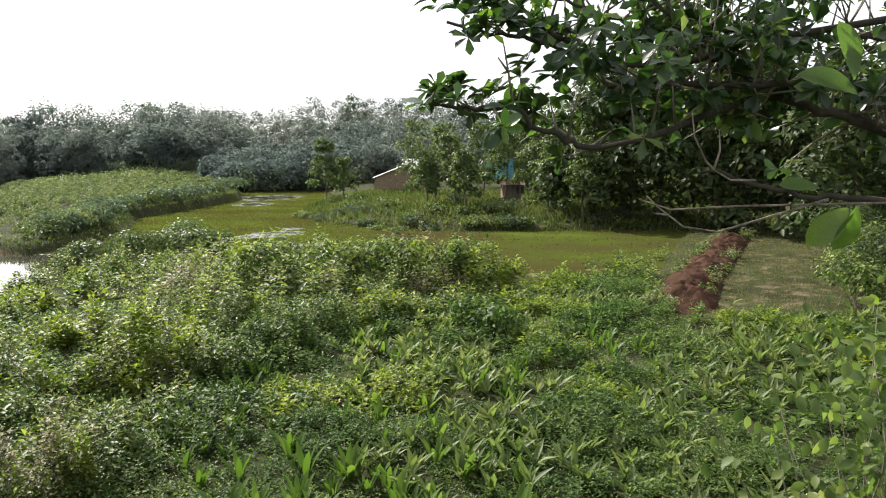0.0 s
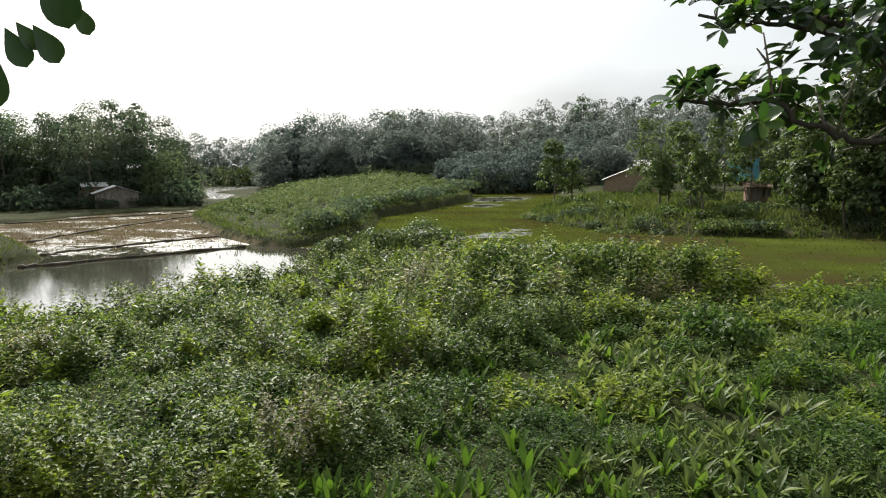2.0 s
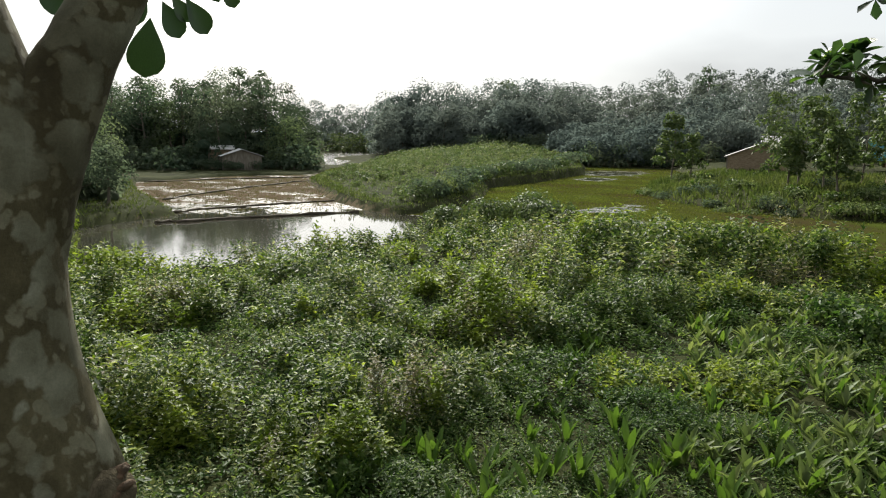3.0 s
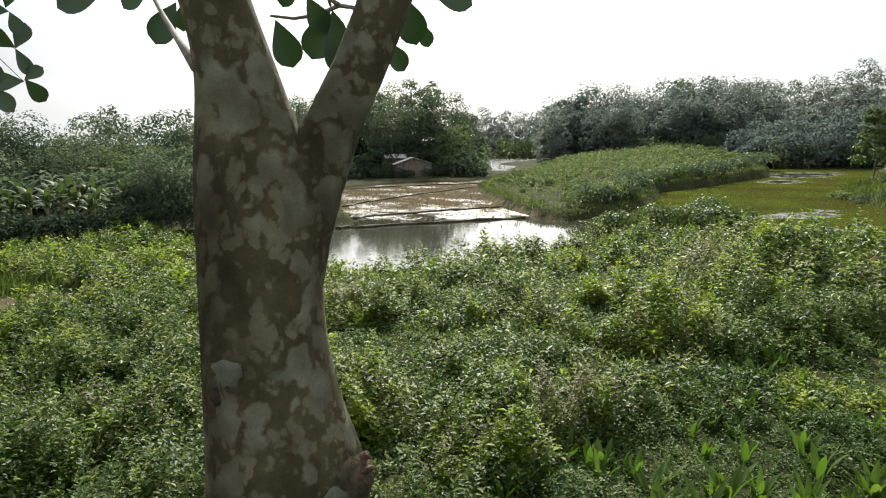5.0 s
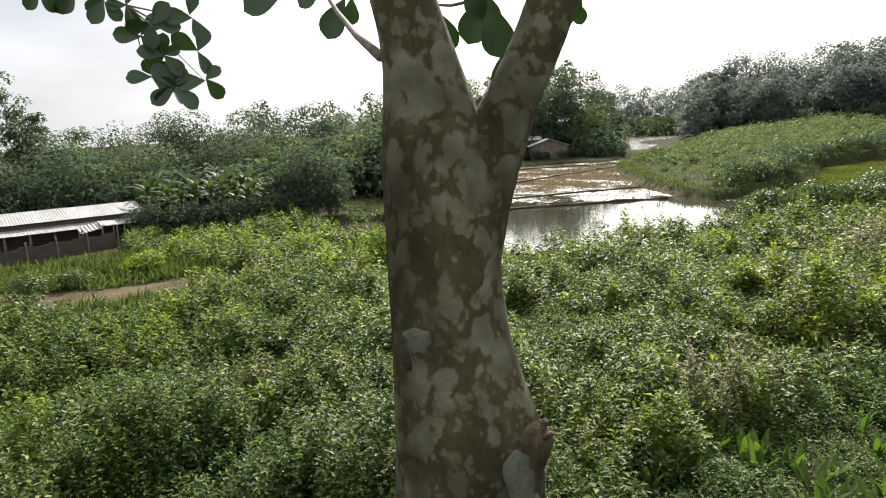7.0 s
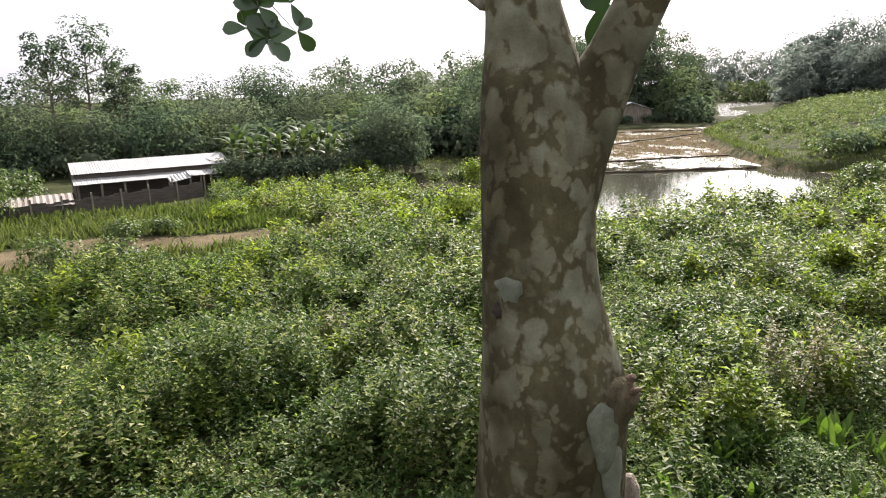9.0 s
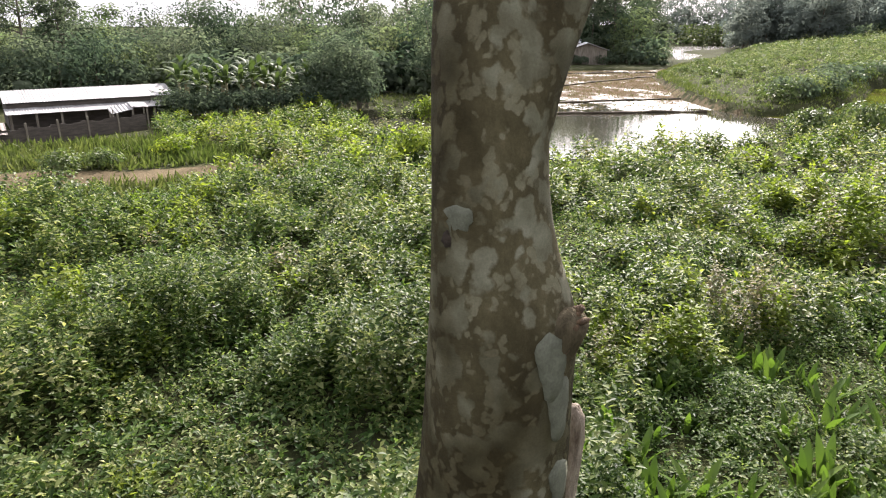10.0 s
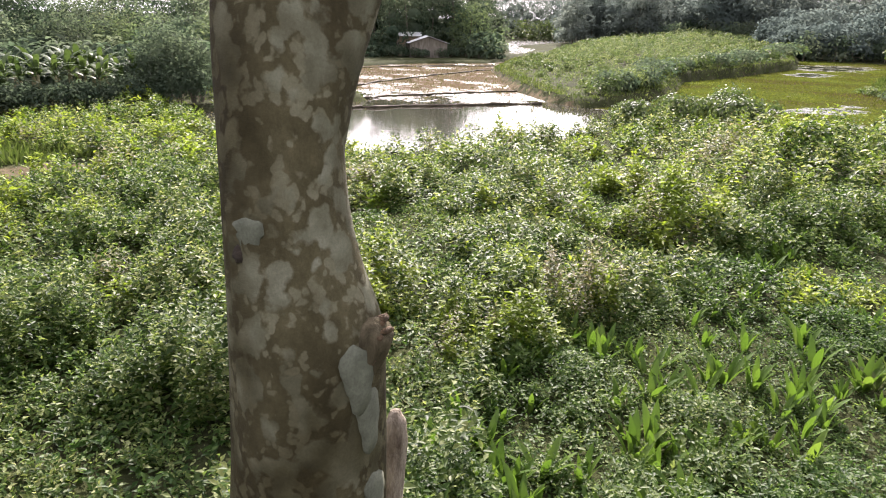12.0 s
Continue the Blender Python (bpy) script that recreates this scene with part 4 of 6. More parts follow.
def sprigs(geo, x, y, z, leaf, count, depth, mat, ratio=0.5, upright=0.9, shape=KITE):
    """Upright stems with leaves set round them, small at the tip and spreading lower down."""
    n = len(x)
    lean = RNG.normal(0, 0.22, (n, 1, 2))
    t = (np.arange(count) + RNG.random((n, count)) * 0.8) / count
    az = 2.4 * np.arange(count)[None] + RNG.uniform(0, 6.28, (n, 1)) + RNG.normal(0, 0.35, (n, count))
    el = upright * (1 - t) ** 1.5 - 0.12 + RNG.normal(0, 0.28, (n, count))
    size = leaf * (0.5 + 0.6 * np.clip(t * 2.2, 0, 1)) * RNG.uniform(0.75, 1.25, (n, count)) * RNG.uniform(0.8, 1.25, (n, 1))
    down = depth * RNG.uniform(0.7, 1.3, (n, 1))
    at = np.stack([x[:, None] - lean[:, :, 0] * t * down, y[:, None] - lean[:, :, 1] * t * down, z[:, None] - t * down], 2)
    along = np.stack([np.cos(az) * np.cos(el), np.sin(az) * np.cos(el), np.sin(el)], 2)
    normal = np.stack([-np.cos(az) * np.sin(el), -np.sin(az) * np.sin(el), np.cos(el)], 2) + RNG.normal(0, 0.2, (n, count, 3))
    leaves(geo, at.reshape(-1, 3), along.reshape(-1, 3), normal.reshape(-1, 3), size.ravel(), size.ravel() * ratio, shape, mat)


def thicket(name, label, near, far, density, leaf, count, depth, mats, keep, tall=1.0, base=0.25, category="shrubs", ratio=0.5, stems=6, gather=0.17):
    """Leafy stems over the ground between two distances, in hummocks of one kind of shrub each."""
    n = int(density / stems * math.pi * (far**2 - near**2) * 0.375)
    r = np.sqrt(RNG.uniform(near**2, far**2, n))
    a = np.radians(RNG.uniform(-37, 98, n))
    x, y = -np.sin(a) * r, np.cos(a) * r
    ok = keep(x, y)
    x, y = np.repeat(x[ok], stems), np.repeat(y[ok], stems)
    x, y = x + RNG.normal(0, gather, len(x)), y + RNG.normal(0, gather, len(y))
    top, tone = hummock(x, y)
    tone = tone + np.repeat(RNG.normal(0, 0.45, len(x) // stems), stems)
    tips = height(x, y) + (base + top * tall + (hedge(x, y) if category == "shrubs" else 0)) * RNG.uniform(0.3, 1.25, len(x) // stems).repeat(stems) * RNG.uniform(0.8, 1.12, len(x))
    geo = Geo()
    for k, pick in enumerate((tone < 0.6, (tone >= 0.6) & (tone < 1.45), tone >= 1.45)):
        if pick.any():
            sprigs(geo, x[pick], y[pick], tips[pick], leaf * (1.0, 1.25, 0.8)[k], count, depth, k, ratio)
    return tagged(geo.make(name, mats), label, category, kind="stuff")


def scrub_ok(x, y):
    by_fence = (np.degrees(np.arctan2(-x, y)) > 78) & (np.hypot(x, y) > 28.5)
    return is_land(x, y) & ~by_fence & (open_ground(x, y) < 0) & (herb_bed(x, y) < 0) & (bank_depth(x, y) > 4.0)


def herb_ok(x, y):
    return is_land(x, y) & (open_ground(x, y) < 0) & (herb_bed(x, y) > -0.8) & (bank_depth(x, y) > 3.4) & (inside(PATHS[1], x, y) < -0.1)


thicket("shrub_thicket", "dense wild shrubs with small glossy leaves", 4.2, 11, 125, 0.10, 13, 0.5, [SHRUB, BRIGHT, DULL], scrub_ok, 1.15, 0.24, stems=9, gather=0.12)
thicket("shrub_thicket", "dense wild shrubs with small glossy leaves", 11, 20, 60, 0.135, 12, 0.6, [SHRUB, BRIGHT, DULL], scrub_ok, 0.95, 0.22, stems=9, gather=0.15)
thicket("shrub_thicket", "dense wild shrubs along the water's edge", 20, 40, 21, 0.19, 10, 0.7, [SHRUB, BRIGHT, DULL], scrub_ok, 0.75, 0.24, stems=8, gather=0.2)
thicket("undergrowth", "low weeds under the wild shrubs", 4.2, 24, 34, 0.12, 6, 0.2, [HERB, SHRUB, HERB], scrub_ok, 0.35, 0.2, category="weeds", stems=4, gather=0.2)
thicket("herb_bed", "low bed of leafy herbs", 4.2, 12, 210, 0.074, 8, 0.24, [HERB, HERB, SHRUB], herb_ok, 0.36, 0.13, category="herbs", stems=8, gather=0.11)
thicket("herb_bed", "low bed of leafy herbs", 12, 28, 70, 0.115, 8, 0.3, [HERB, BRIGHT, SHRUB], herb_ok, 0.42, 0.16, category="herbs", stems=8, gather=0.15)


def lances(name, label, density, near, far, az0, az1, keep):
    """Ginger that grows too thickly to count: lance leaves rising from shared clumps."""
    n = int(density * math.pi * (far**2 - near**2) * (az1 - az0) / 360)
    r, a = np.sqrt(RNG.uniform(near**2, far**2, n)), np.radians(RNG.uniform(az0, az1, n))
    x, y = -np.sin(a) * r, np.cos(a) * r
    ok = keep(x, y) & (np.sin(x * 0.9 + 2 * np.sin(y * 0.5)) + np.sin(y * 0.8 - x * 0.6) > -0.55)
    x, y = np.repeat(x[ok], 7), np.repeat(y[ok], 7)
    m = len(x)
    az, el = RNG.uniform(0, 6.28, m), RNG.uniform(0.55, 1.35, m)
    along = np.stack([np.cos(az) * np.cos(el), np.sin(az) * np.cos(el), np.sin(el)], 1)
    normal = np.stack([-np.cos(az) * np.sin(el), -np.sin(az) * np.sin(el), np.cos(el)], 1)
    size = RNG.uniform(0.28, 0.52, m)
    geo = Geo()
    leaves(geo, np.stack([x, y, height(x, y) + 0.05], 1), along, normal, size, size * 0.22, LANCE_SHAPE)
    return tagged(geo.make(name, [BED_GINGER]), label, "plants", kind="stuff")


LANCE_SHAPE = (np.array([(0, 0, 0), (-0.42, 0.3, 0.05), (-0.5, 0.55, 0.03), (0, 1, -0.16), (0.5, 0.55, 0.03), (0.42, 0.3, 0.05), (0, 0.45, -0.01)]),
               np.array([(0, 6, 1), (1, 6, 2), (2, 6, 3), (3, 6, 4), (4, 6, 5), (5, 6, 0)]))
lances("ginger_bed", "thick bed of upright ginger leaves", 4.6, 9, 26, -34, 8, herb_ok)

# tussocks on the lane and the mown strip
x, y = scatter(22000, -38, -20, -14, 18, lambda x, y: (open_ground(x, y) > -0.5) & (inside(PATHS[0], x, y) < -0.1))
tufts("lane_grass", "short green grass beside the dirt lane", x, y, 0.36, 0.2, GRASS, 2)
x, y = scatter(26000, 5, 30, 18, 52, lambda x, y: (open_ground(x, y) > -0.3) & (inside(WATER, x, y) < -0.1))
tufts("strip_grass", "short trampled grass beside the red soil ridge", x, y, 0.09, 0.35, STRIP, 2)

# single larger bushes in the thicket: x, y, radius, height, bright or not
for px, py, rad, tall, mat in ((-13.0, 34.2, 1.9, 1.9, TREE_LEAF), (-14.8, 32.8, 1.5, 1.6, TREE_LEAF), (-11.6, 33.2, 1.6, 1.6, TREE_LEAF), (-15.7, 30.0, 1.4, 1.3, TREE_LEAF), (-20.5, 12.6, 1.3, 1.5, BRIGHT), (-19.2, 13.8, 1.0, 1.2, BRIGHT),
                               (-6.4, 24.6, 1.3, 2.1, SHRUB), (-4.0, 25.0, 1.4, 2.3, SHRUB), (-1.6, 25.2, 1.2, 2.2, SHRUB), (0.6, 25.4, 1.1, 2.0, SHRUB), (1.5, 17.8, 0.8, 1.1, HERB), (0.9, 18.6, 0.7, 1.0, HERB),
                               (-25.8, 2.0, 0.9, 1.0, TREE_LEAF), (-26.5, 3.4, 0.7, 0.7, TREE_LEAF), (-21.2, -0.3, 0.9, 1.3, TREE_LEAF), (-20.2, 1.4, 0.9, 1.2, TREE_LEAF), (-27.8, 6.2, 1.0, 0.8, BRIGHT)):
    bush(stand((px, py)), rad, tall, 0.13 + 0.002 * py, int(900 * rad), mat, "leafy rounded bush standing above the thicket", "bushes in the thicket", lumps=8)


def ginger(place, tall, count, seed):
    """A clump of upright lance-shaped leaves."""
    ob = thing("ginger_plant", place, "clump of broad upright light-green ginger leaves", "plant", "ginger plants in the herb bed")
    rng = np.random.default_rng(seed)
    for k in range(count):
        a, up = k * 2.4 + rng.random(), tall * (0.65 + 0.5 * rng.random())
        lean = 0.15 + 0.55 * rng.random()
        m = pose(math.cos(a) * 0.05, math.sin(a) * 0.05, 0, 90 - math.degrees(lean), 0, math.degrees(a) - 90) @ Matrix.Diagonal((up, up, up, 1))
        leaf = new("leaf", LANCE)
        leaf.parent, leaf.matrix_basis = ob, m
    return ob


def lance_mesh():
    geo = Geo()
    rows = 6
    v, f = [], []
    for k in range(rows + 1):
        t = k / rows
        w = 0.095 * math.sin(math.pi * min(1.0, 0.06 + t * 0.94)) ** 0.75
        z = 0.05 * t - 0.34 * max(0, t - 0.35) ** 2
        v += [(-w, t, z + 0.25 * w), (0, t, z), (w, t, z + 0.25 * w)]
        if k:
            i = 3 * (k - 1)
            f += [(i, i + 1, i + 4), (i, i + 4, i + 3), (i + 1, i + 2, i + 5), (i + 1, i + 5, i + 4)]
    return geo.add(v, f).mesh("ginger_leaf", [GINGER])


LANCE = lance_mesh()
n_ginger = 0
for k in range(2600):
    r, a = rnd.uniform(5.0, 22), radians(rnd.uniform(-30, 62))
    px, py = -math.sin(a) * r, math.cos(a) * r
    bed = float(herb_bed(px, py))
    if bed < -0.6 or bed > 6 or float(open_ground(px, py)) > -0.2 or math.sin(px * 1.1 + 2 * math.sin(py * 0.6)) + math.sin(py * 0.9 + px) < -0.5:
        continue
    ginger(stand((px, py)), rnd.uniform(0.36, 0.58), rnd.randint(6, 9), k)
    n_ginger += 1
    if n_ginger >= 280:
        break

# ---- the red ridge ----
nu, nv = 150, 22
uu, vv = np.meshgrid(np.linspace(0, 1, nu), np.linspace(-1, 1, nv))
cx, cy = np.interp(uu, [0, 0.3, 1], [7.3, 10.0, 18.0]), np.interp(uu, [0, 0.3, 1], [21.0, 27.0, 42.5])
px, py = cx + vv * 1.05, cy - vv * 0.4
crumb = np.array([noise.noise((a * 1.6, b * 1.6, 0)) * 0.5 + noise.noise((a * 4.5, b * 4.5, 3)) * 0.28 + noise.noise((a * 11, b * 11, 7)) * 0.14 for a, b in zip(px.ravel(), py.ravel())]).reshape(px.shape)
pz = height(px, py) - 0.08 + (0.50 + 0.55 * crumb) * np.clip(1 - vv**2, 0, 1) ** 0.8 * np.clip(np.minimum(uu, 1 - uu) * 14, 0, 1)
i0 = (np.arange(nv - 1)[:, None] * nu + np.arange(nu - 1)[None]).ravel()
heap = Geo().add(np.stack([px.ravel(), py.ravel(), pz.ravel()], 1), np.concatenate([np.stack([i0, i0 + nu + 1, i0 + 1], 1), np.stack([i0, i0 + nu, i0 + nu + 1], 1)]))
tagged(heap.make("earth_mound", [SOIL]), "long crumbling heap of dug red-brown soil", "soil heap")
for k in range(46):
    s = rnd.random()
    px, py = np.interp(s, [0, 0.3, 1], [7.3, 10.0, 18.0]) + rnd.choice((-0.85, 0.8, -0.6)) * (0.8 + 0.5 * rnd.random()), np.interp(s, [0, 0.3, 1], [21.0, 27.0, 42.5])
    bush(stand((px, py)), 0.34 + 0.25 * rnd.random(), 0.4 + 0.3 * rnd.random(), 0.12, 90, (DULL, SHRUB, CROP)[k % 3], "small weed bush on the flank of the soil heap", "weeds on the soil heap", lumps=4)
# shrubs past the strip
for px, py, rad, tall, mat in ((13.4, 21.8, 1.4, 1.9, SHRUB), (15.2, 24.0, 1.6, 2.4, DARK_LEAF), (17.5, 28.5, 1.7, 2.6, SHRUB), (19.8, 33.5, 1.8, 2.8, DARK_LEAF), (22, 38, 2, 3.0, SHRUB), (14.6, 20.2, 1.5, 2.2, SHRUB), (17.0, 23.0, 1.9, 3.2, DARK_LEAF), (20.5, 28, 2.2, 4, DARK_LEAF), (13.0, 17.5, 1.2, 1.5, SHRUB), (25, 36, 2.4, 4.5, DARK_LEAF)):
    bush(stand((px, py)), rad, tall, 0.15, int(1000 * rad), mat, "tall dense shrub beside the trampled grass", "shrubs beside the grass strip", lumps=12)


# ---- the jackfruit tree beside the lookout ----
jack = thing("jackfruit_tree", (-1.365, 0.585, float(height(-1.365, 0.585)) - 0.05), "jackfruit tree with forked lichen-patched trunk on the bank", "tree")
JX, JY, JZ = jack.matrix_basis.translation
JZ -= 0.08          # heights below are given 8 cm low


def trunk_mesh():
    """Main stem up to the fork, with a swelling towards the sawn stub, then two limbs merged into it."""
    zs = np.array([3.0, 3.6, 4.0, 4.2, 4.35, 4.5, 4.65, 4.8, 4.95, 5.08, 5.2, 5.35, 6.3])
    rad = np.array([0.297, 0.213, 0.197, 0.189, 0.163, 0.146, 0.140, 0.147, 0.139, 0.109, 0.087, 0.077, 0.055])
    cx = np.array([-0.021, 0.015, 0.049, 0.065, 0.051, 0.030, 0.009, -0.007, -0.031, -0.050, -0.056, -0.063, -0.127])
    cy = np.array([-0.006, -0.002, -0.007, -0.012, -0.027, -0.032, -0.023, 0.002, 0.013, 0.005, -0.011, -0.056, -0.221])
    soft = np.linspace(3.0, 6.3, 331)
    ease = lambda a: np.convolve(np.pad(np.interp(soft, zs, a), 8, mode="edge"), np.ones(17) / 17, "valid")  # noqa: E731
    rad, cx, cy, zs = ease(rad), ease(cx), ease(cy), soft
    fine = np.linspace(3.0, 6.3, 90)
    side = 48
    ang = np.linspace(0, 2 * np.pi, side, endpoint=False)
    v = []
    for z in fine:
        r, x, y = np.interp(z, zs, rad), np.interp(z, zs, cx), np.interp(z, zs, cy)
        # swelling under the stub, on the side that faces along +x +y a little
        toward = np.maximum(0, np.cos(ang - radians(40))) ** 3
        rr = r + 0.012 * toward * math.exp(-(((z - 4.28) / 0.11) ** 2))
        rr = rr * (1 + 0.016 * np.sin(3 * ang + z * 4) + 0.012 * np.sin(5 * ang - z * 9))
        # the knot hole
        dip = np.exp(-(((z - 4.465) / 0.028) ** 2) - ((np.angle(np.exp(1j * (ang - radians(-82))))) / 0.13) ** 2)
        rim = np.exp(-(((z - 4.465) / 0.05) ** 2) - ((np.angle(np.exp(1j * (ang - radians(-82))))) / 0.24) ** 2)
        rr = rr + 0.012 * rim - 0.03 * dip
        v.append(np.stack([x + rr * np.cos(ang), y + rr * np.sin(ang), np.full(side, z - JZ)], 1))
    v = np.concatenate(v)
    f = []
    for k in range(len(fine) - 1):
        for s in range(side):
            i, j = k * side + s, k * side + (s + 1) % side
            f += [(i, j, j + side), (i, j + side, i + side)]
    return v, np.array(f)


stem = Geo().add(*trunk_mesh()).make("trunk", [JACK_BARK], jack, "brown bark mottled with pale lichen")
limb = Geo()
pts = np.array([(0.01, 0.0, 4.60), (0.03, 0.035, 4.80), (0.053, 0.10, 4.93), (0.079, 0.165, 5.06), (0.107, 0.22, 5.18), (0.136, 0.269, 5.31), (0.194, 0.359, 5.6), (0.291, 0.528, 6.1)]) - np.array([0, 0, JZ])
limb.add(*tube(np.stack([np.interp(np.linspace(0, 7, 48), range(8), pts[:, i]) for i in range(3)], 1), np.interp(np.linspace(0, 7, 48), range(8), [0.11, 0.112, 0.088, 0.066, 0.062, 0.062, 0.058, 0.051]), 28, True, 0.008, 5))
limb.make("limb", [JACK_BARK], jack)
stub = Geo()
butt, tip = np.array([0.12, 0.03, 4.15 - JZ]), np.array([0.268, 0.052, 4.285 - JZ])
stub.add(*tube([butt + (tip - butt) * q for q in (0.0, 0.28, 0.52, 0.74, 0.92, 1.0)], [0.11, 0.094, 0.072, 0.052, 0.038, 0.026], 24, True, 0.06, 4), 0)
stub_part = stub.make("broken_stub", [STUMP_WOOD], jack)
rag = Geo()
for k in range(11):
    a = RNG.uniform(0, 6.28)
    c = tip + np.array([0.016 * math.cos(a), 0.018 * math.sin(a), 0.020 * math.sin(a) + 0.002])
    rag.add(*tube([c - np.array([0.045, 0.0, 0.028]), c + np.array([0.004, 0, 0.004]), c + np.array([0.012, 0.003, 0.009]) * RNG.uniform(0.2, 1.2)], [0.012, 0.009, 0.004], 6, True, 0.25, k))
for k in range(26):
    # bark flakes on the swelling that carries the stub
    q, a = RNG.uniform(-0.1, 0.75), RNG.uniform(0, 6.28)
    wide_at = np.interp(q, [-0.1, 0.0, 0.28, 0.52, 0.74], [0.110, 0.109, 0.093, 0.071, 0.051])
    c = butt + (tip - butt) * q + wide_at * np.array([-0.5 * math.sin(a), math.cos(a), 0.82 * math.sin(a)])
    rag.add(*tube([c - np.array([0.012, 0.004, 0.01]), c, c + np.array([0.012, 0.004, 0.010])], [0.004, 0.008, 0.002], 5, True, 0.3, k))
tagged(rag.make("torn_end", [SCAR], stub_part, "raw orange-brown torn wood"), kind="stuff")
# a dark plug fills the dip: the hole's shade is put in as colour
knot = Geo()
kn = np.array([math.cos(radians(-82)), math.sin(radians(-82)), 0])
knot.add(*tube([np.array([0.035, -0.031, 4.465 - JZ]) + kn * (0.116 + 0.0125 * k) for k in range(4)], [0.024, 0.026, 0.023, 0.013], 14, True, 0.2, 3))
knot.make("knot_plug", [KNOT_SHADE], jack, "dark plug standing for the shade in a knot hole")


def spray(parent, geo, start, end, sag, radius, n=7):
    """A twig from start to end, bent; returns points on it."""
    s, e = np.array(start, float), np.array(end, float)
    t = np.linspace(0, 1, n)
    p = s + (e - s) * t[:, None] + np.array([0, 0, -sag]) * np.sin(np.pi * t)[:, None]
    p[1:-1] += RNG.normal(0, 0.012 * np.linalg.norm(e - s), (n - 2, 3))
    geo.add(*tube(p, radius * (1 - 0.75 * t), 6, True))
    return p


def jack_leaf_mesh(name, mat, bend, peak=1.35, wide=0.27):
    rows, v, f = 9, [], []
    for k in range(rows + 1):
        t = k / rows
        w = wide * math.sin(math.pi * min(1.0, 0.015 + t * 0.985) ** peak) ** 0.6
        z = -bend * t * t
        v += [(-w, t, z + 0.30 * w), (0, t, z), (w, t, z + 0.30 * w)]
        if k:
            i = 3 * (k - 1)
            f += [(i, i + 1, i + 4), (i, i + 4, i + 3), (i + 1, i + 2, i + 5), (i + 1, i + 5, i + 4)]
    return Geo().add(v, f).mesh(name, [mat])


JACK_MESH = [jack_leaf_mesh("jackfruit_leaf", JACK_LEAF, b) for b in (0.05, 0.2, 0.35)]
HANG_MESH = [jack_leaf_mesh("jackfruit_leaf", JACK_SHADED, b, 1.7, 0.31) for b in (0.02, 0.1)]
VINE_MESH = [jack_leaf_mesh("vine_leaf", VINE_LEAF, b) for b in (0.1, 0.3)]


def put_leaf(parent, meshes, at, along, normal, size):
    y = Vector(along).normalized()
    x = y.cross(Vector(normal))
    x = x.normalized() if x.length > 1e-4 else Vector((1, 0, 0))
    z = x.cross(y)
    m = Matrix((x, y, z)).transposed().to_4x4()
    leaf = new("leaf", meshes[int(RNG.integers(len(meshes)))])
    leaf.parent = parent
    leaf.matrix_basis = Matrix.Translation(at) @ m @ Matrix.Diagonal((size, size, size, 1))
    return leaf


def rosette(parent, meshes, at, heading, count, size, spread=0.9, face=None):
    """Jackfruit leaves in a whorl at a twig's end."""
    h = unit(np.array(heading, float))
    for k in range(count):
        side = RNG.standard_normal(3)
        side -= h * (side @ h)
        along = unit(h * (0.35 + 0.5 * RNG.random()) + unit(side) * spread - np.array([0, 0, 0.25]))
        normal = h + np.array([0, 0, 0.5])
        if face is not None:
            # drooping leaves that lie flat against the open side
            normal = unit(np.array(face, float))
            turn = k * 6.283 / count + RNG.normal(0, 0.3)
            flat = unit(np.cross(normal, np.array([0.0, 0, 1])))
            along = unit(flat * math.cos(turn) + np.cross(flat, normal) * math.sin(turn) + 0.15 * RNG.standard_normal(3))
        put_leaf(parent, meshes, np.array(at) - h * 0.03 * RNG.random(), along, normal + 0.3 * RNG.standard_normal(3), size * (0.75 + 0.5 * RNG.random()))


# twigs and leaves round the fork and at the crown's edge, in the tree's own metres
twigs = Geo()
wide = lambda x, y, z: (x + 1.365, y - 0.585, z - JZ - 0.08)  # noqa: E731
LEAF_PAIRS = [
    ((-2.719, 1.622, 5.642), (-2.701, 1.691, 5.445)),
    ((-2.563, 1.81, 5.689), (-2.641, 1.762, 5.483)),
    ((-2.593, 1.851, 5.698), (-2.591, 1.885, 5.569)),
    ((-2.436, 1.722, 5.629), (-2.429, 1.774, 5.397)),
    ((-2.333, 2.041, 5.758), (-2.304, 2.118, 5.548)),
    ((-2.24, 2.122, 5.786), (-2.098, 2.263, 5.71)),
    ((-2.737, 1.154, 5.66), (-2.8, 1.089, 5.505)),
    ((-2.721, 1.18, 5.665), (-2.742, 1.178, 5.555)),
    ((-2.752, 0.893, 5.69), (-2.836, 0.738, 5.612)),
    ((-2.711, 1.028, 5.696), (-2.763, 0.952, 5.62)),
    ((-2.638, 1.674, 5.823), (-2.69, 1.643, 5.705)),
    ((-2.336, 2.017, 5.829), (-2.412, 1.971, 5.722)),
    ((-2.573, 1.69, 5.734), (-2.546, 1.76, 5.589)),
    ((-2.719, 2.111, 5.495), (-2.764, 2.099, 5.248)),
    ((-2.75, 2.209, 5.586), (-2.723, 2.273, 5.436)),
    ((-2.679, 2.284, 5.606), (-2.634, 2.364, 5.463)),
    ((-2.72, 2.237, 5.613), (-2.684, 2.301, 5.51)),
    ((-2.48, 2.324, 5.683), (-2.461, 2.373, 5.569)),
]
for a, b in LEAF_PAIRS:
    a, b = np.array(wide(*a)), np.array(wide(*b))
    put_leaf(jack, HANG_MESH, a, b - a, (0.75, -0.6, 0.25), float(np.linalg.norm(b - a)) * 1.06)
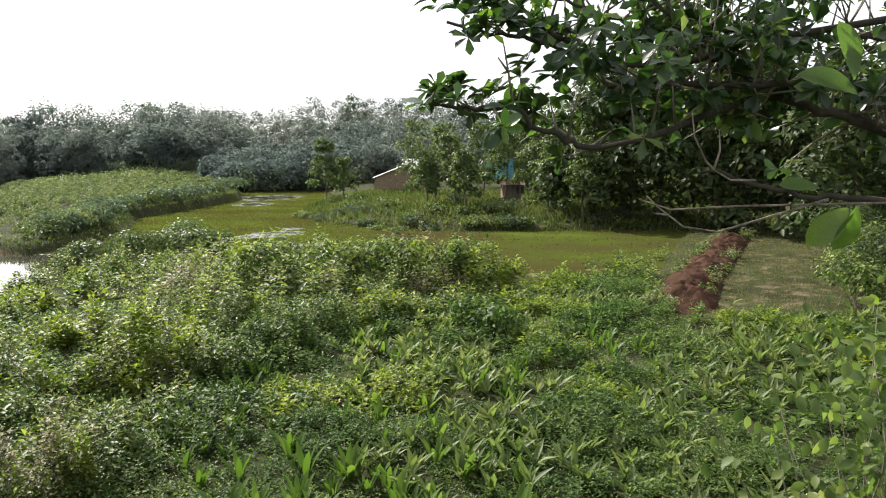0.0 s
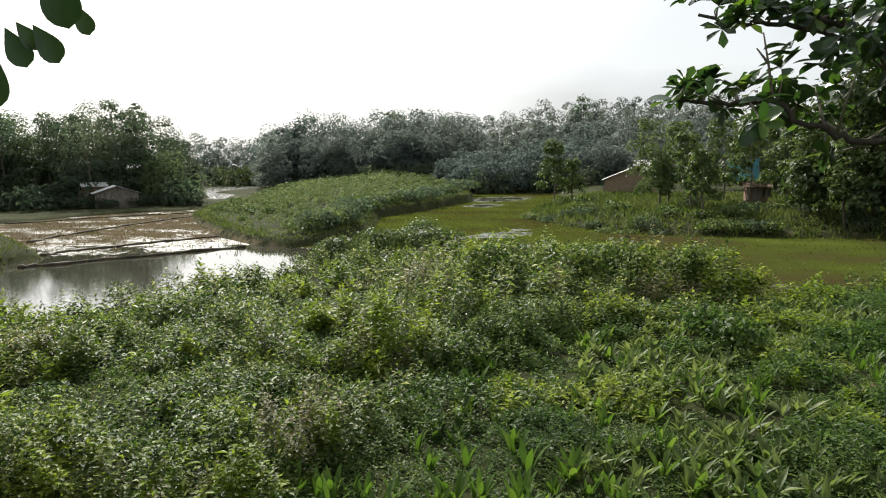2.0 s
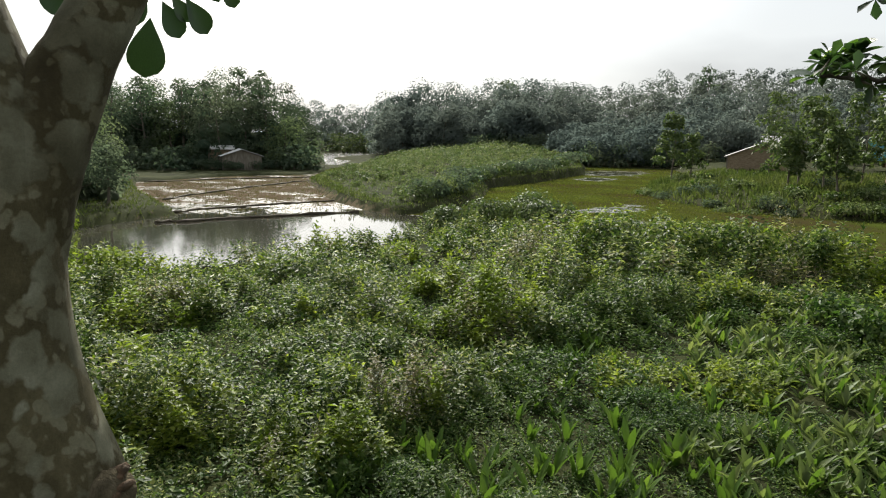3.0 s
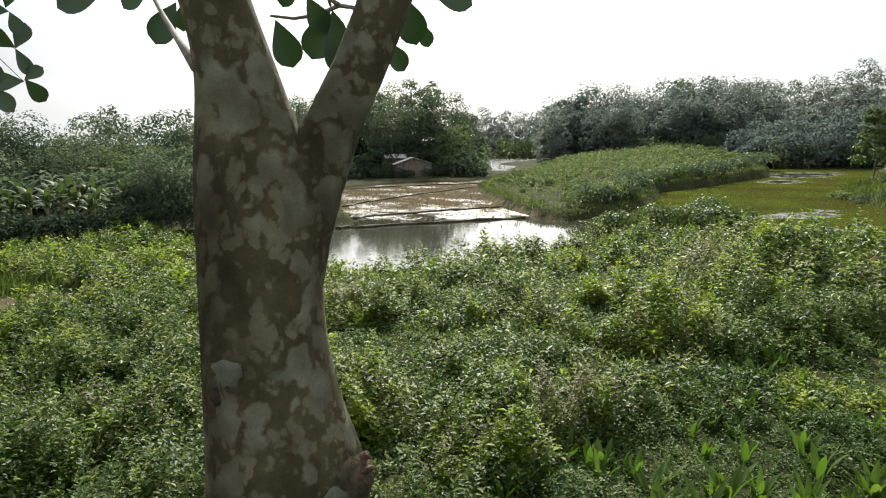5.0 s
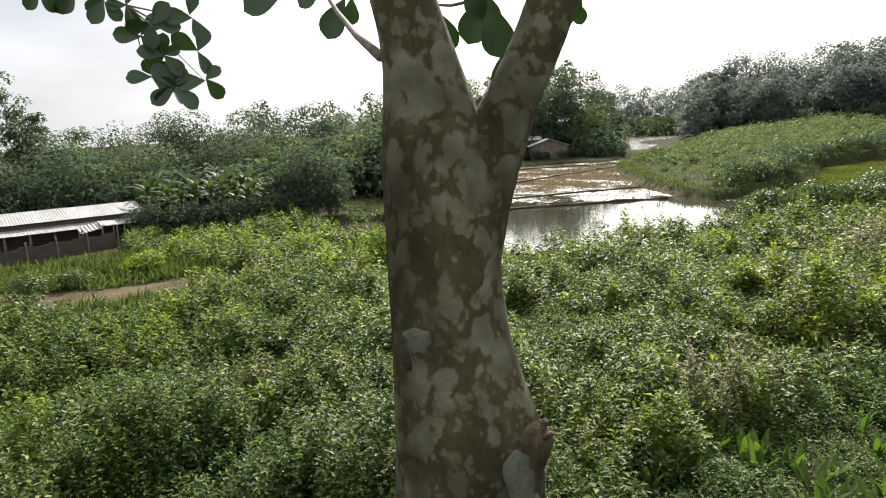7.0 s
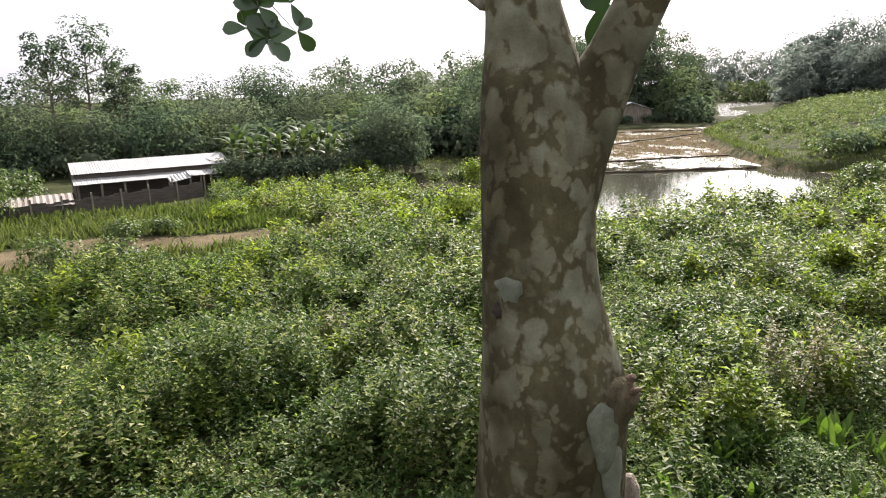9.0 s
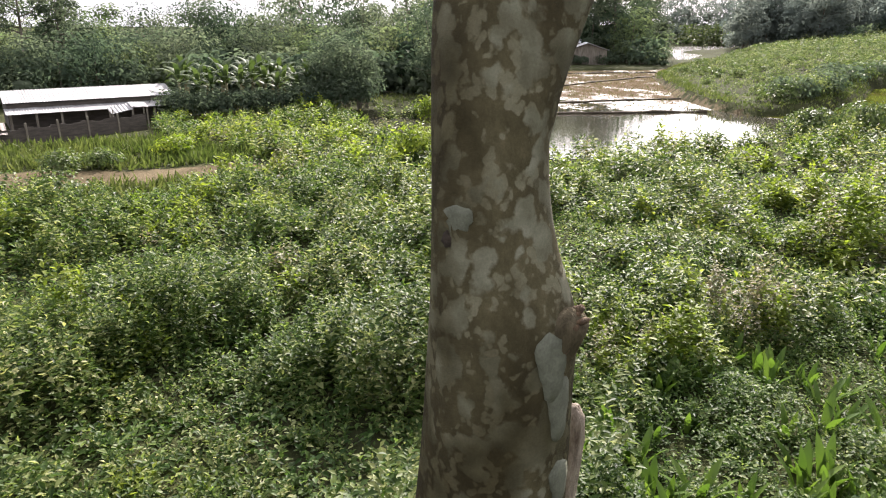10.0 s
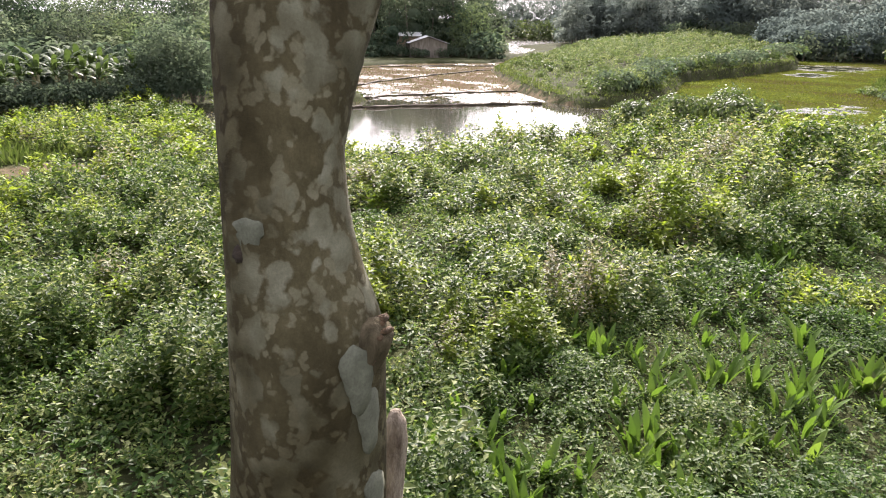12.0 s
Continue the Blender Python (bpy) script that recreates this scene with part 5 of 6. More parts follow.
for path in ([(-1.551, 0.548, 5.273), (-2.083, 0.802, 5.406), (-2.443, 0.944, 5.543), (-2.711, 1.028, 5.696), (-2.802, 1.029, 5.792)],
             [(-1.681, 1.262, 5.694), (-2.443, 1.872, 5.689), (-2.532, 1.842, 5.709), (-2.601, 1.77, 5.667), (-2.669, 1.687, 5.65), (-2.73, 1.601, 5.66)],
             [(-2.532, 1.842, 5.709), (-2.559, 1.799, 5.744), (-2.593, 1.851, 5.698)]):
    p = np.array([wide(*c) for c in path])
    twigs.add(*tube(p, np.linspace(0.014, 0.006, len(p)), 6, True))
# a long limb overhead, from which the hanging spray falls
over = spray(jack, twigs, wide(-1.42, 0.48, 6.1), wide(-5.0, 0.55, 7.0), -0.3, 0.045, 10)
hang = spray(jack, twigs, over[-1], wide(-5.06, 1.10, 5.46), 0.0, 0.014, 9)
for k, n in ((4, 4), (5, 5), (6, 6), (7, 8), (8, 9)):
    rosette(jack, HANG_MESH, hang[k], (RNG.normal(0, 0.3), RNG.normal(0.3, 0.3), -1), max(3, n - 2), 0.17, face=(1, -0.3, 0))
for at, n in (((-4.97, 1.25, 5.92), 5), ((-5.0, 1.27, 5.70), 5), ((-5.08, 0.93, 5.80), 5), ((-5.0, 1.30, 5.50), 4), ((-5.10, 0.97, 5.52), 4), ((-5.11, 0.73, 6.02), 7), ((-5.13, 0.55, 6.05), 7), ((-5.17, 0.36, 6.06), 7)):
    at = np.array(wide(*at))
    spray(jack, twigs, hang[2] if at[1] < 0.2 else hang[5], at, 0.0, 0.007, 4)
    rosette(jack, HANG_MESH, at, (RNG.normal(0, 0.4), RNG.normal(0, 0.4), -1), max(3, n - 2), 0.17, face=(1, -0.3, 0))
tagged(twigs.make("twig", [TWIG], jack), kind="stuff")
for z, ax, ay, rad_at, sx, sz, deg in ((4.175, 0.064, -0.011, 0.190, 0.050, 0.080, 0), (4.06, 0.055, -0.009, 0.197, 0.042, 0.085, 8), (3.82, 0.034, -0.004, 0.206, 0.045, 0.06, 16), (4.52, 0.027, -0.030, 0.146, 0.042, 0.032, -68)):
    geo, k = Geo(), 26
    a = np.linspace(0, 2 * np.pi, k, endpoint=False)
    rr = 1 + 0.14 * np.sin(2 * a + z) + 0.12 * np.sin(3 * a) + 0.06 * np.sin(7 * a + 2)
    th = rr * np.cos(a) * sx / rad_at

    def ring(grow, lift):
        turn = radians(deg) + th * grow
        return np.stack([ax + (rad_at + lift) * np.cos(turn), ay + (rad_at + lift) * np.sin(turn), z + rr * np.sin(a) * sz * grow - JZ], 1)

    v = np.concatenate([ring(1.0, -0.012), ring(0.96, 0.004), ring(0.5, 0.006), ring(0.0, 0.006)[:1]])
    f = [t for b in (0, k) for s in range(k) for t in ((b + s, b + (s + 1) % k, b + k + (s + 1) % k), (b + s, b + k + (s + 1) % k, b + k + s))] + [(2 * k + s, 2 * k + (s + 1) % k, 3 * k) for s in range(k)]
    geo.add(v, f).make("lichen_patch", [LICHEN], jack, "pale grey-green lichen")

# weathered post that leans beside the trunk
post = Geo()
post.add(*tube([(0, 0, -0.4), (0.01, 0.0, 0.3), (0.015, 0.01, 0.55), (0.02, 0.015, 0.62), (0.012, 0.015, 0.66)], [0.038, 0.037, 0.038, 0.034, 0.014], 14, True, 0.09, 8))
tagged(post.make("weathered_stump", [DEADWOOD]), "peeling weathered branch stump leaning beside the trunk", "stump")
bpy.data.objects["weathered_stump"].matrix_basis = pose(-1.388, 0.892, 3.25, 0, 2, 30)


OBOVATE = (np.array([(0, 0, 0), (-0.28, 0.35, 0.05), (-0.5, 0.72, 0.03), (0, 1, -0.12), (0.5, 0.72, 0.03), (0.28, 0.35, 0.05), (0, 0.55, -0.02)]),
           np.array([(0, 6, 1), (1, 6, 2), (2, 6, 3), (3, 6, 4), (4, 6, 5), (5, 6, 0)]))

# ---- the second jackfruit tree, whose branches reach in from the right ----
side_tree = thing("jackfruit_tree", (3.24, 2.16, float(height(3.24, 2.16)) - 0.05), "jackfruit tree with low spreading leafy branches", "tree")
SX, SY, SZ = side_tree.matrix_basis.translation
own = lambda x, y, z: (0.9 * x - SX, 0.9 * y - SY, 5 + 0.9 * (z - 5) - SZ)  # noqa: E731
trunk2 = Geo()
trunk2.add(*tube([(0, 0, 0), (-0.02, 0, 1.3), (-0.09, 0.04, 2.6), (-0.15, 0.1, 4.0)], [0.24, 0.19, 0.16, 0.07], 20, True, 0.02, 2))
trunk2.make("trunk", [JACK_BARK], side_tree)
# branches as (x, z) across the view, at about arm's length and a half ahead
BRANCHES = [[(2.9, 5.0), (1.9, 4.98), (1.35, 5.07), (1.18, 5.14), (0.99, 5.22), (0.865, 5.31), (0.72, 5.44), (0.6, 5.55)],
            [(0.99, 5.22), (0.795, 5.22), (0.61, 5.24), (0.5, 5.22)],
            [(0.865, 5.31), (0.75, 5.30), (0.50, 5.28), (0.41, 5.33), (0.26, 5.39), (0.14, 5.40), (0.015, 5.445)],
            [(0.46, 5.31), (0.34, 5.40), (0.235, 5.44), (0.14, 5.515), (0.1, 5.58)],
            [(0.99, 5.22), (0.66, 5.08), (0.41, 5.04), (0.285, 5.085), (0.2, 5.155), (0.08, 5.15), (-0.035, 5.16)],
            [(2.9, 4.9), (1.42, 4.89), (1.115, 4.89), (0.9, 4.945), (0.78, 4.975)],
            [(2.9, 5.3), (2.0, 5.55), (1.115, 5.41), (0.84, 5.48), (0.57, 5.50), (0.4, 5.56)],
            [(2.9, 5.2), (1.42, 5.335), (1.2, 5.44), (1.0, 5.58)],
            [(2.9, 5.45), (1.7, 5.46), (1.35, 5.44), (1.1, 5.47), (0.85, 5.45), (0.7, 5.50)]]
depths = [2.15, 2.1, 2.2, 2.3, 2.1, 2.0, 2.4, 1.9, 2.6]
branch_geo, twig_geo, mass = Geo(), Geo(), Geo()
whorls = []
for k, (path, dep) in enumerate(zip(BRANCHES, depths)):
    p = np.array([own(x / 0.9, (dep + 0.1 * math.sin(3 * x + k)) / 0.9, 5 + (z - 5) / 0.9) for x, z in path])
    t = np.linspace(0, len(p) - 1, 5 * len(p))
    q = np.stack([np.interp(t, range(len(p)), p[:, i]) for i in range(3)], 1)
    q[1:] += RNG.normal(0, 0.005, (len(q) - 1, 3))
    branch_geo.add(*tube(q, np.linspace((0.024, 0.011, 0.012, 0.009, 0.011, 0.012, 0.016, 0.018, 0.016)[k], 0.005, len(q)), 8, True))
    if k == 5:
        continue
    for j in range(len(q)):
        x = q[j][0] + SX
        if x > 1.75:
            continue
        sparse = x < 0.32
        for rep in range(1 if sparse else (2 if x < 0.8 else 4)):
            if RNG.random() < (0.25 if sparse else 0.3):
                continue
            push = np.array([RNG.normal(0.0, 0.06), RNG.normal(0, 0.14), RNG.normal(0.05, 0.08)]) * (0.45 if sparse else 0.8 + 0.3 * x)
            whorls.append((q[j], q[j] + push))
RNG.shuffle(whorls)
for k, (a, b) in enumerate(whorls):
    spray(side_tree, twig_geo, a, b, 0.0, 0.005, 3)
    if k < 46:
        rosette(side_tree, JACK_MESH, b, b - a + np.array([0, 0, 0.06]), int(RNG.integers(6, 9)), 0.064)
    else:
        h = unit(b - a + np.array([0, 0, 0.06]))
        m = int(RNG.integers(8, 13))
        around = unit(RNG.standard_normal((m, 3)))
        along = unit(0.45 * h + around * 0.9 - np.array([0, 0, 0.25]))
        size = RNG.uniform(0.042, 0.066, m)
        leaves(mass, np.repeat(b[None], m, 0), along, h + np.array([0, 0, 0.5]) + 0.3 * RNG.standard_normal((m, 3)), size, size * 0.52, OBOVATE)
tagged(mass.make("foliage", [JACK_MANY], side_tree, "dark glossy whorled jackfruit leaves"), kind="stuff")
tagged(branch_geo.make("branch", [BRANCH_BARK], side_tree), kind="stuff")
# the outer whorls against the sky
for x, z in ((-0.06, 5.185), (-0.01, 5.22), (0.02, 5.235), (0.05, 5.21), (0.13, 5.215), (0.165, 5.22), (0.25, 5.31), (0.22, 5.275), (0.32, 5.27), (-0.03, 5.48), (0.03, 5.47), (0.12, 5.42), (0.15, 5.43), (0.2, 5.13), (0.3, 5.10)):
    rosette(side_tree, JACK_MESH, own(x / 0.9, 2.35, 5 + (z - 5) / 0.9), (-0.3, 0, 0.8), 7, 0.068)
tagged(twig_geo.make("twig", [TWIG], side_tree), kind="stuff")
for path in ([(0.78, 4.975), (0.755, 5.0), (0.72, 5.07), (0.71, 5.14)], [(0.78, 4.975), (0.795, 5.03), (0.79, 5.09)], [(0.9, 4.945), (0.83, 4.945), (0.78, 4.975)], [(1.115, 4.89), (0.95, 4.84), (0.8, 4.795), (0.70, 4.81), (0.62, 4.87), (0.59, 4.90)], [(0.65, 4.845), (0.61, 4.85)],
             [(1.3, 4.88), (0.85, 4.87), (0.66, 4.86), (0.57, 4.89)], [(0.2, 5.155), (0.185, 5.25), (0.17, 5.33)], [(0.185, 5.25), (0.155, 5.29)]):
    p = np.array([own(x / 0.9, 2.0 / 0.9, 5 + (z - 5) / 0.9) for x, z in path])
    Geo().add(*tube(p, np.linspace(0.0042, 0.0018, len(p)), 6, True)).make("bare_twig", [DEADWOOD], side_tree, "pale dry leafless twig")
# large near leaves of a creeper on the branch
for at, way, nrm, size in (((0.91, 1.55, 4.895), (-0.6, -0.1, -0.55), (0.1, -0.8, 0.5), 0.115), ((0.925, 1.54, 4.90), (-0.25, -0.1, -0.8), (0.3, -0.8, 0.3), 0.105), ((1.09, 1.6, 5.27), (-0.1, -0.1, -1), (-0.5, -0.8, 0.1), 0.17), ((1.08, 1.62, 4.98), (0.2, 0.0, -0.9), (-0.6, -0.6, 0.2), 0.15), ((1.0, 1.7, 5.16), (-0.5, 0, 0.3), (0.2, -0.7, 0.5), 0.14), ((1.02, 1.75, 5.20), (-0.2, 0, 0.8), (0.3, -0.8, 0.3), 0.15), ((0.98, 1.8, 4.93), (-0.7, 0.1, 0.1), (0, -0.6, 0.7), 0.1)):
    put_leaf(side_tree, VINE_MESH, np.array(at) - np.array([SX, SY, SZ]), way, nrm, size)

# the leafy vine shrub low on the bank to the right
vine = thing("vine_shrub", stand((3.1, 4.2)), "leafy light-green vine shrub on the bank", "shrub")
VX, VY, VZ = vine.matrix_basis.translation
vgeo = Geo()
for k in range(44):
    a = (RNG.normal(2.75, 0.42), RNG.normal(3.9, 0.45), 0)
    top = min(4.45, 2.2 + RNG.random() * 1.7 + 0.35 * (a[0] - 2.0))
    p = spray(vine, vgeo, (RNG.normal(0, 0.25), RNG.normal(0, 0.25), 0), (a[0] - VX, a[1] - VY, top - VZ), -0.15, 0.012, 6)
    for j in range(2, 6):
        for _ in range(2):
            d = RNG.standard_normal(3) + np.array([-0.2, -0.4, -0.2])
            put_leaf(vine, VINE_MESH, p[j], d, np.array([-0.1, -0.5, 1.0]) + 0.4 * RNG.standard_normal(3), 0.07 + 0.05 * RNG.random())
vine_mass = Geo()
spots = np.stack([RNG.normal(2.85, 0.45, 1300), RNG.normal(3.85, 0.5, 1300), np.zeros(1300)], 1)
spots[:, 2] = np.minimum(4.4, 2.1 + RNG.random(1300) * 1.75 + 0.35 * (spots[:, 0] - 2.0))
size = RNG.uniform(0.06, 0.12, 1300)
leaves(vine_mass, spots - np.array([VX, VY, VZ]), RNG.standard_normal((1300, 3)) + np.array([-0.3, -0.5, -0.3]), np.array([0, -0.5, 1.0]) + 0.4 * RNG.standard_normal((1300, 3)), size, size * 0.62, OVAL)
tagged(vine_mass.make("foliage", [VINE_MANY], vine), kind="stuff")
tagged(vgeo.make("stem", [TWIG], vine), kind="stuff")


# ---- houses and sheds ----
def corrugated(w, d, waves=18, depth=0.03, thick=0.012):
    """A sheet of corrugated roofing, w along x, d along y, centred."""
    n = waves * 4
    x = np.linspace(-w / 2, w / 2, n + 1)
    z = depth * 0.5 * np.sin(np.arange(n + 1) * np.pi / 2)
    v, f = [], []
    for lift in (0.0, -thick):
        v += [(a, s * d / 2, b + lift) for s in (-1, 1) for a, b in zip(x, z)]
    m = n + 1
    for k in range(n):
        f += [(k, k + 1, k + 1 + m), (k, k + 1 + m, k + m), (2 * m + k, 3 * m + k + 1, 2 * m + k + 1), (2 * m + k, 3 * m + k, 3 * m + k + 1)]
        f += [(k, 2 * m + k + 1, k + 1), (k, 2 * m + k, 2 * m + k + 1), (m + k, m + k + 1, 3 * m + k + 1), (m + k, 3 * m + k + 1, 3 * m + k)]
    return np.array(v), np.array(f)


def part(name, vf, mat, parent, label="", smooth=False):
    return Geo().add(*vf).make(name, [mat], parent, label, smooth)


def gabled(name, place, rz, w, d, wall, rise, label, wall_mat, roof_mat, door=True, stilts=0.0, category="house"):
    """A small house, ridge along x, with walls, plank door, window and two roof slopes of separate sheets."""
    ob = thing(name, place, label, category, rz=rz)
    z0 = stilts
    for sx, sy in ((-1, 0), (1, 0), (0, -1), (0, 1)):
        t = 0.08
        if sx:
            wallv = box(sx * w / 2 - t / 2, -d / 2 - t / 2 + t, z0, sx * w / 2 + t / 2, d / 2 - t / 2, z0 + wall)
            part("wall", wallv, wall_mat, ob)
            g = sx * w / 2
            gv = [(g - t / 2, -d / 2, z0 + wall), (g - t / 2, d / 2, z0 + wall), (g - t / 2, 0, z0 + wall + rise), (g + t / 2, -d / 2, z0 + wall), (g + t / 2, d / 2, z0 + wall), (g + t / 2, 0, z0 + wall + rise)]
            part("gable", (np.array(gv), np.array([(0, 2, 1), (3, 4, 5), (0, 1, 4), (0, 4, 3), (1, 2, 5), (1, 5, 4), (0, 3, 5), (0, 5, 2)])), wall_mat, ob)
        else:
            part("wall", box(-w / 2 - t / 2, sy * d / 2 - t / 2, z0, w / 2 + t / 2, sy * d / 2 + t / 2, z0 + wall), wall_mat, ob)
    if door:
        dr = part("door", box(-0.4, -d / 2 - 0.09, z0, 0.4, -d / 2 - 0.045, z0 + min(1.8, wall - 0.1)), POST_WOOD, ob)
        part("handle", box(0.28, -d / 2 - 0.12, z0 + 0.9, 0.33, -d / 2 - 0.09, z0 + 1.0), DEADWOOD, dr)
        win = part("window", box(w * 0.25, -d / 2 - 0.08, z0 + 0.8, w * 0.25 + 0.7, -d / 2 - 0.045, z0 + 1.5), SHADE_NET, ob)
        part("frame", box(w * 0.25 - 0.06, -d / 2 - 0.10, z0 + 0.74, w * 0.25 + 0.76, -d / 2 - 0.08, z0 + 0.8), POST_WOOD, win)
    slope = math.atan2(rise, d / 2)
    run = (d / 2 + 0.45) / math.cos(slope)
    sheets = max(2, int(w / 1.0))
    for s in (-1, 1):
        for k in range(sheets):
            sw = (w + 0.7) / sheets
            m = pose(-w / 2 - 0.35 + sw * (k + 0.5), s * (d / 2 + 0.45) / 2, z0 + wall + rise / 2 - 0.225 * math.tan(slope) + 0.07 + 0.008 * (k % 2), -s * math.degrees(slope), 0, 0)
            part("roof_sheet", moved(corrugated(sw + 0.06, run, 7), m), roof_mat, ob)
    for sx in (-1, 1):
        for sy in (-1, 1):
            part("post", box(sx * (w / 2 - 0.1) - 0.07, sy * (d / 2 + 0.14) - 0.07, -0.3, sx * (w / 2 - 0.1) + 0.07, sy * (d / 2 + 0.14) + 0.07, z0 + wall), POST_WOOD, ob)
    return ob


x, y, z = stand(polar(44.1, 91.5))
gabled("hut", (x, y, z), -40, 3.6, 4.3, 1.85, 0.72, "small weathered hut with a pale tin roof beyond flooded plots", POST_WOOD, PALE_TIN)
for az, dist, rad, tall in ((45.1, 89.5, 1.2, 1.3), (44.5, 89, 1.0, 1.0), (46.2, 90, 1.4, 1.7), (47.0, 90, 1.3, 1.5), (42.9, 90, 1.1, 1.2), (42.3, 91, 1.3, 1.5)):
    bush(stand(polar(az, dist)), rad, tall, 0.24, 420, WOOD_LEAF, "leafy bush in front of the small hut", "bushes round the hut")
x, y, z = stand(polar(45.6, 94.0))
gabled("hut", (x, y, z), 43, 2.8, 2.4, 2.6, 0.35, "small hut with a pale tin roof half hidden by bushes", BAMBOO, PALE_TIN)
x, y, z = stand(polar(3.5, 92))
gabled("house", (x, y, z), 94, 5.0, 6.4, 1.9, 1.3, "low bamboo-walled house with a grey tin roof", BAMBOO, TIN)
x, y, z = stand(polar(2.3, 97))
gabled("house", (x, y, z), 2, 2.8, 2.8, 3.6, 0.6, "taller house end with a pale tin roof", BAMBOO, TIN)
x, y, z = stand(polar(-5.6, 69.5))
gabled("outhouse", (x, y, z), 4, 1.7, 1.5, 1.75, 0.25, "small brown outhouse beside the house trees", BRICKWORK, RUST_TIN, category="outhouse")
x, y, z = stand(polar(-4.6, 82))
shelter = thing("tarpaulin_shelter", (x, y, z), "shelter hung with a bright blue tarpaulin", "shelter")
tv, tf = sheet("tarp", np.linspace(-1.7, 1.7, 18), np.linspace(0, 2.3, 14), TARP, 0.0)
tv = np.stack([tv[:, 0], 0.10 * np.sin(tv[:, 0] * 5 + tv[:, 1]) + 0.25 * (2.3 - tv[:, 1]) - 0.4, 1.9 + tv[:, 1]], 1)
tarp = Geo().add(tv, tf).add(tv + np.array([0, 0.02, 0]), tf[:, ::-1])
tarp.make("tarpaulin", [TARP], shelter, "bright blue tarpaulin")
for sx in (-1.7, 1.7):
    for sy in (-0.45, 1.6):
        part("post", box(sx - 0.05, sy - 0.05, -0.2, sx + 0.05, sy + 0.05, 4.2), POST_WOOD, shelter)
part("roof_sheet", moved(corrugated(3.9, 2.6, 20), pose(0, 0.6, 4.27, -6, 0, 0)), OLD_TIN, shelter)

# the long shed, from its two ends
e0, e1 = polar(88.0, 39.6), polar(77.0, 40.6)
along = e1 - e0
length = float(np.hypot(*along))
rz = math.degrees(math.atan2(along[1], along[0]))
mid = (e0 + e1) / 2
shed = thing("long_shed", (float(mid[0]), float(mid[1]), 0.25), "long open shed with a two-tier pale tin roof", "shed", rz=rz)
n_sheet = 11
sw = length / n_sheet
for k in range(n_sheet):
    cx = -length / 2 + sw * (k + 0.5)
    part("roof_sheet", moved(corrugated(sw + 0.05, 1.9, 6, 0.014), pose(cx, 0.1, 1.56 + 0.006 * (k % 2), 14, 0, 0)), TIN, shed)
    part("roof_sheet", moved(corrugated(sw + 0.05, 1.0, 6, 0.014), pose(cx, -1.15, 0.98 + 0.006 * (k % 2), 12, 0, 0)), TIN, shed)
    part("roof_sheet", moved(corrugated(sw + 0.05, 1.9, 6, 0.014), pose(cx, 1.9, 1.56 + 0.006 * (k % 2), -14, 0, 0)), TIN, shed)
part("wall", box(-length / 2 + 0.1, -0.72, 0.0, length / 2 - 0.1, -0.64, 1.27), SHADE_NET, shed, "dark clerestory wall between the roofs")
part("wall", box(-length / 2 + 0.1, 2.6, 0.0, length / 2 - 0.1, 2.68, 1.25), SHADE_NET, shed)
for sx in (-1, 1):
    part("wall", box(sx * (length / 2 - 0.14) - 0.04, -0.62, 0.0, sx * (length / 2 - 0.14) + 0.04, 2.58, 1.2), SHADE_NET, shed, "dark end wall of boards")
for k in range(8):
    cx = -length / 2 + 0.15 + (length - 0.3) * k / 7
    part("post", box(cx - 0.05, -1.50, -0.2, cx + 0.05, -1.40, 0.86), POST_WOOD, shed)
lean = thing("lean_to", (float(polar(80.0, 37.2)[0]), float(polar(80.0, 37.2)[1]), 0.25), "tiny lean-to with a pale sheet roof beside the shed", "shed", rz=rz)
part("roof_sheet", moved(corrugated(1.0, 0.9, 6), pose(-0.45, 0, 1.0, 14, -10, 0)), TIN, lean)
part("roof_sheet", moved(corrugated(0.8, 0.8, 6), pose(0.4, 0.1, 1.14, 10, 4, 0)), TIN, lean)
for cx, cy in ((-0.85, -0.35), (0.7, -0.35), (-0.85, 0.4), (0.7, 0.4)):
    part("post", box(cx - 0.03, cy - 0.03, -0.2, cx + 0.03, cy + 0.03, 1.0), POST_WOOD, lean)
fence = thing("netting_fence", (0, 0, 0), "low dark netting fence in front of the shed", "fence")
fp = [polar(96, 33.0), polar(91, 33.2), polar(87, 33.8), polar(83, 35.0), polar(79, 36.4)]
t = np.linspace(0, 4, 33)
fx, fy = np.interp(t, range(5), [q[0] for q in fp]), np.interp(t, range(5), [q[1] for q in fp])
for k in range(32):
    a, b = np.array([fx[k], fy[k]]), np.array([fx[k + 1], fy[k + 1]])
    g, ang = (a + b) / 2, math.degrees(math.atan2(*(b - a)[::-1]))
    L = float(np.hypot(*(b - a)))
    if k % 4 == 0:
        part("post", moved(box(-0.035, -0.05, -0.1, 0.035, 0.02, 1.0), pose(a[0], a[1], 0.2, 0, 0, ang)), POST_WOOD, fence)
    part("netting", moved(box(-L / 2, -0.012, 0, L / 2, 0.012, 0.78 + 0.05 * math.sin(k * 1.7)), pose(g[0], g[1], 0.2, 0, 0, ang)), SHADE_NET, fence)
x, y, z = stand(polar(91.0, 34.5))
gabled("low_hut", (x, y, z), rz, 2.6, 1.4, 0.62, 0.22, "low hut with a ribbed pale tin roof by the fence", SHADE_NET, OLD_TIN, door=False, category="hut")


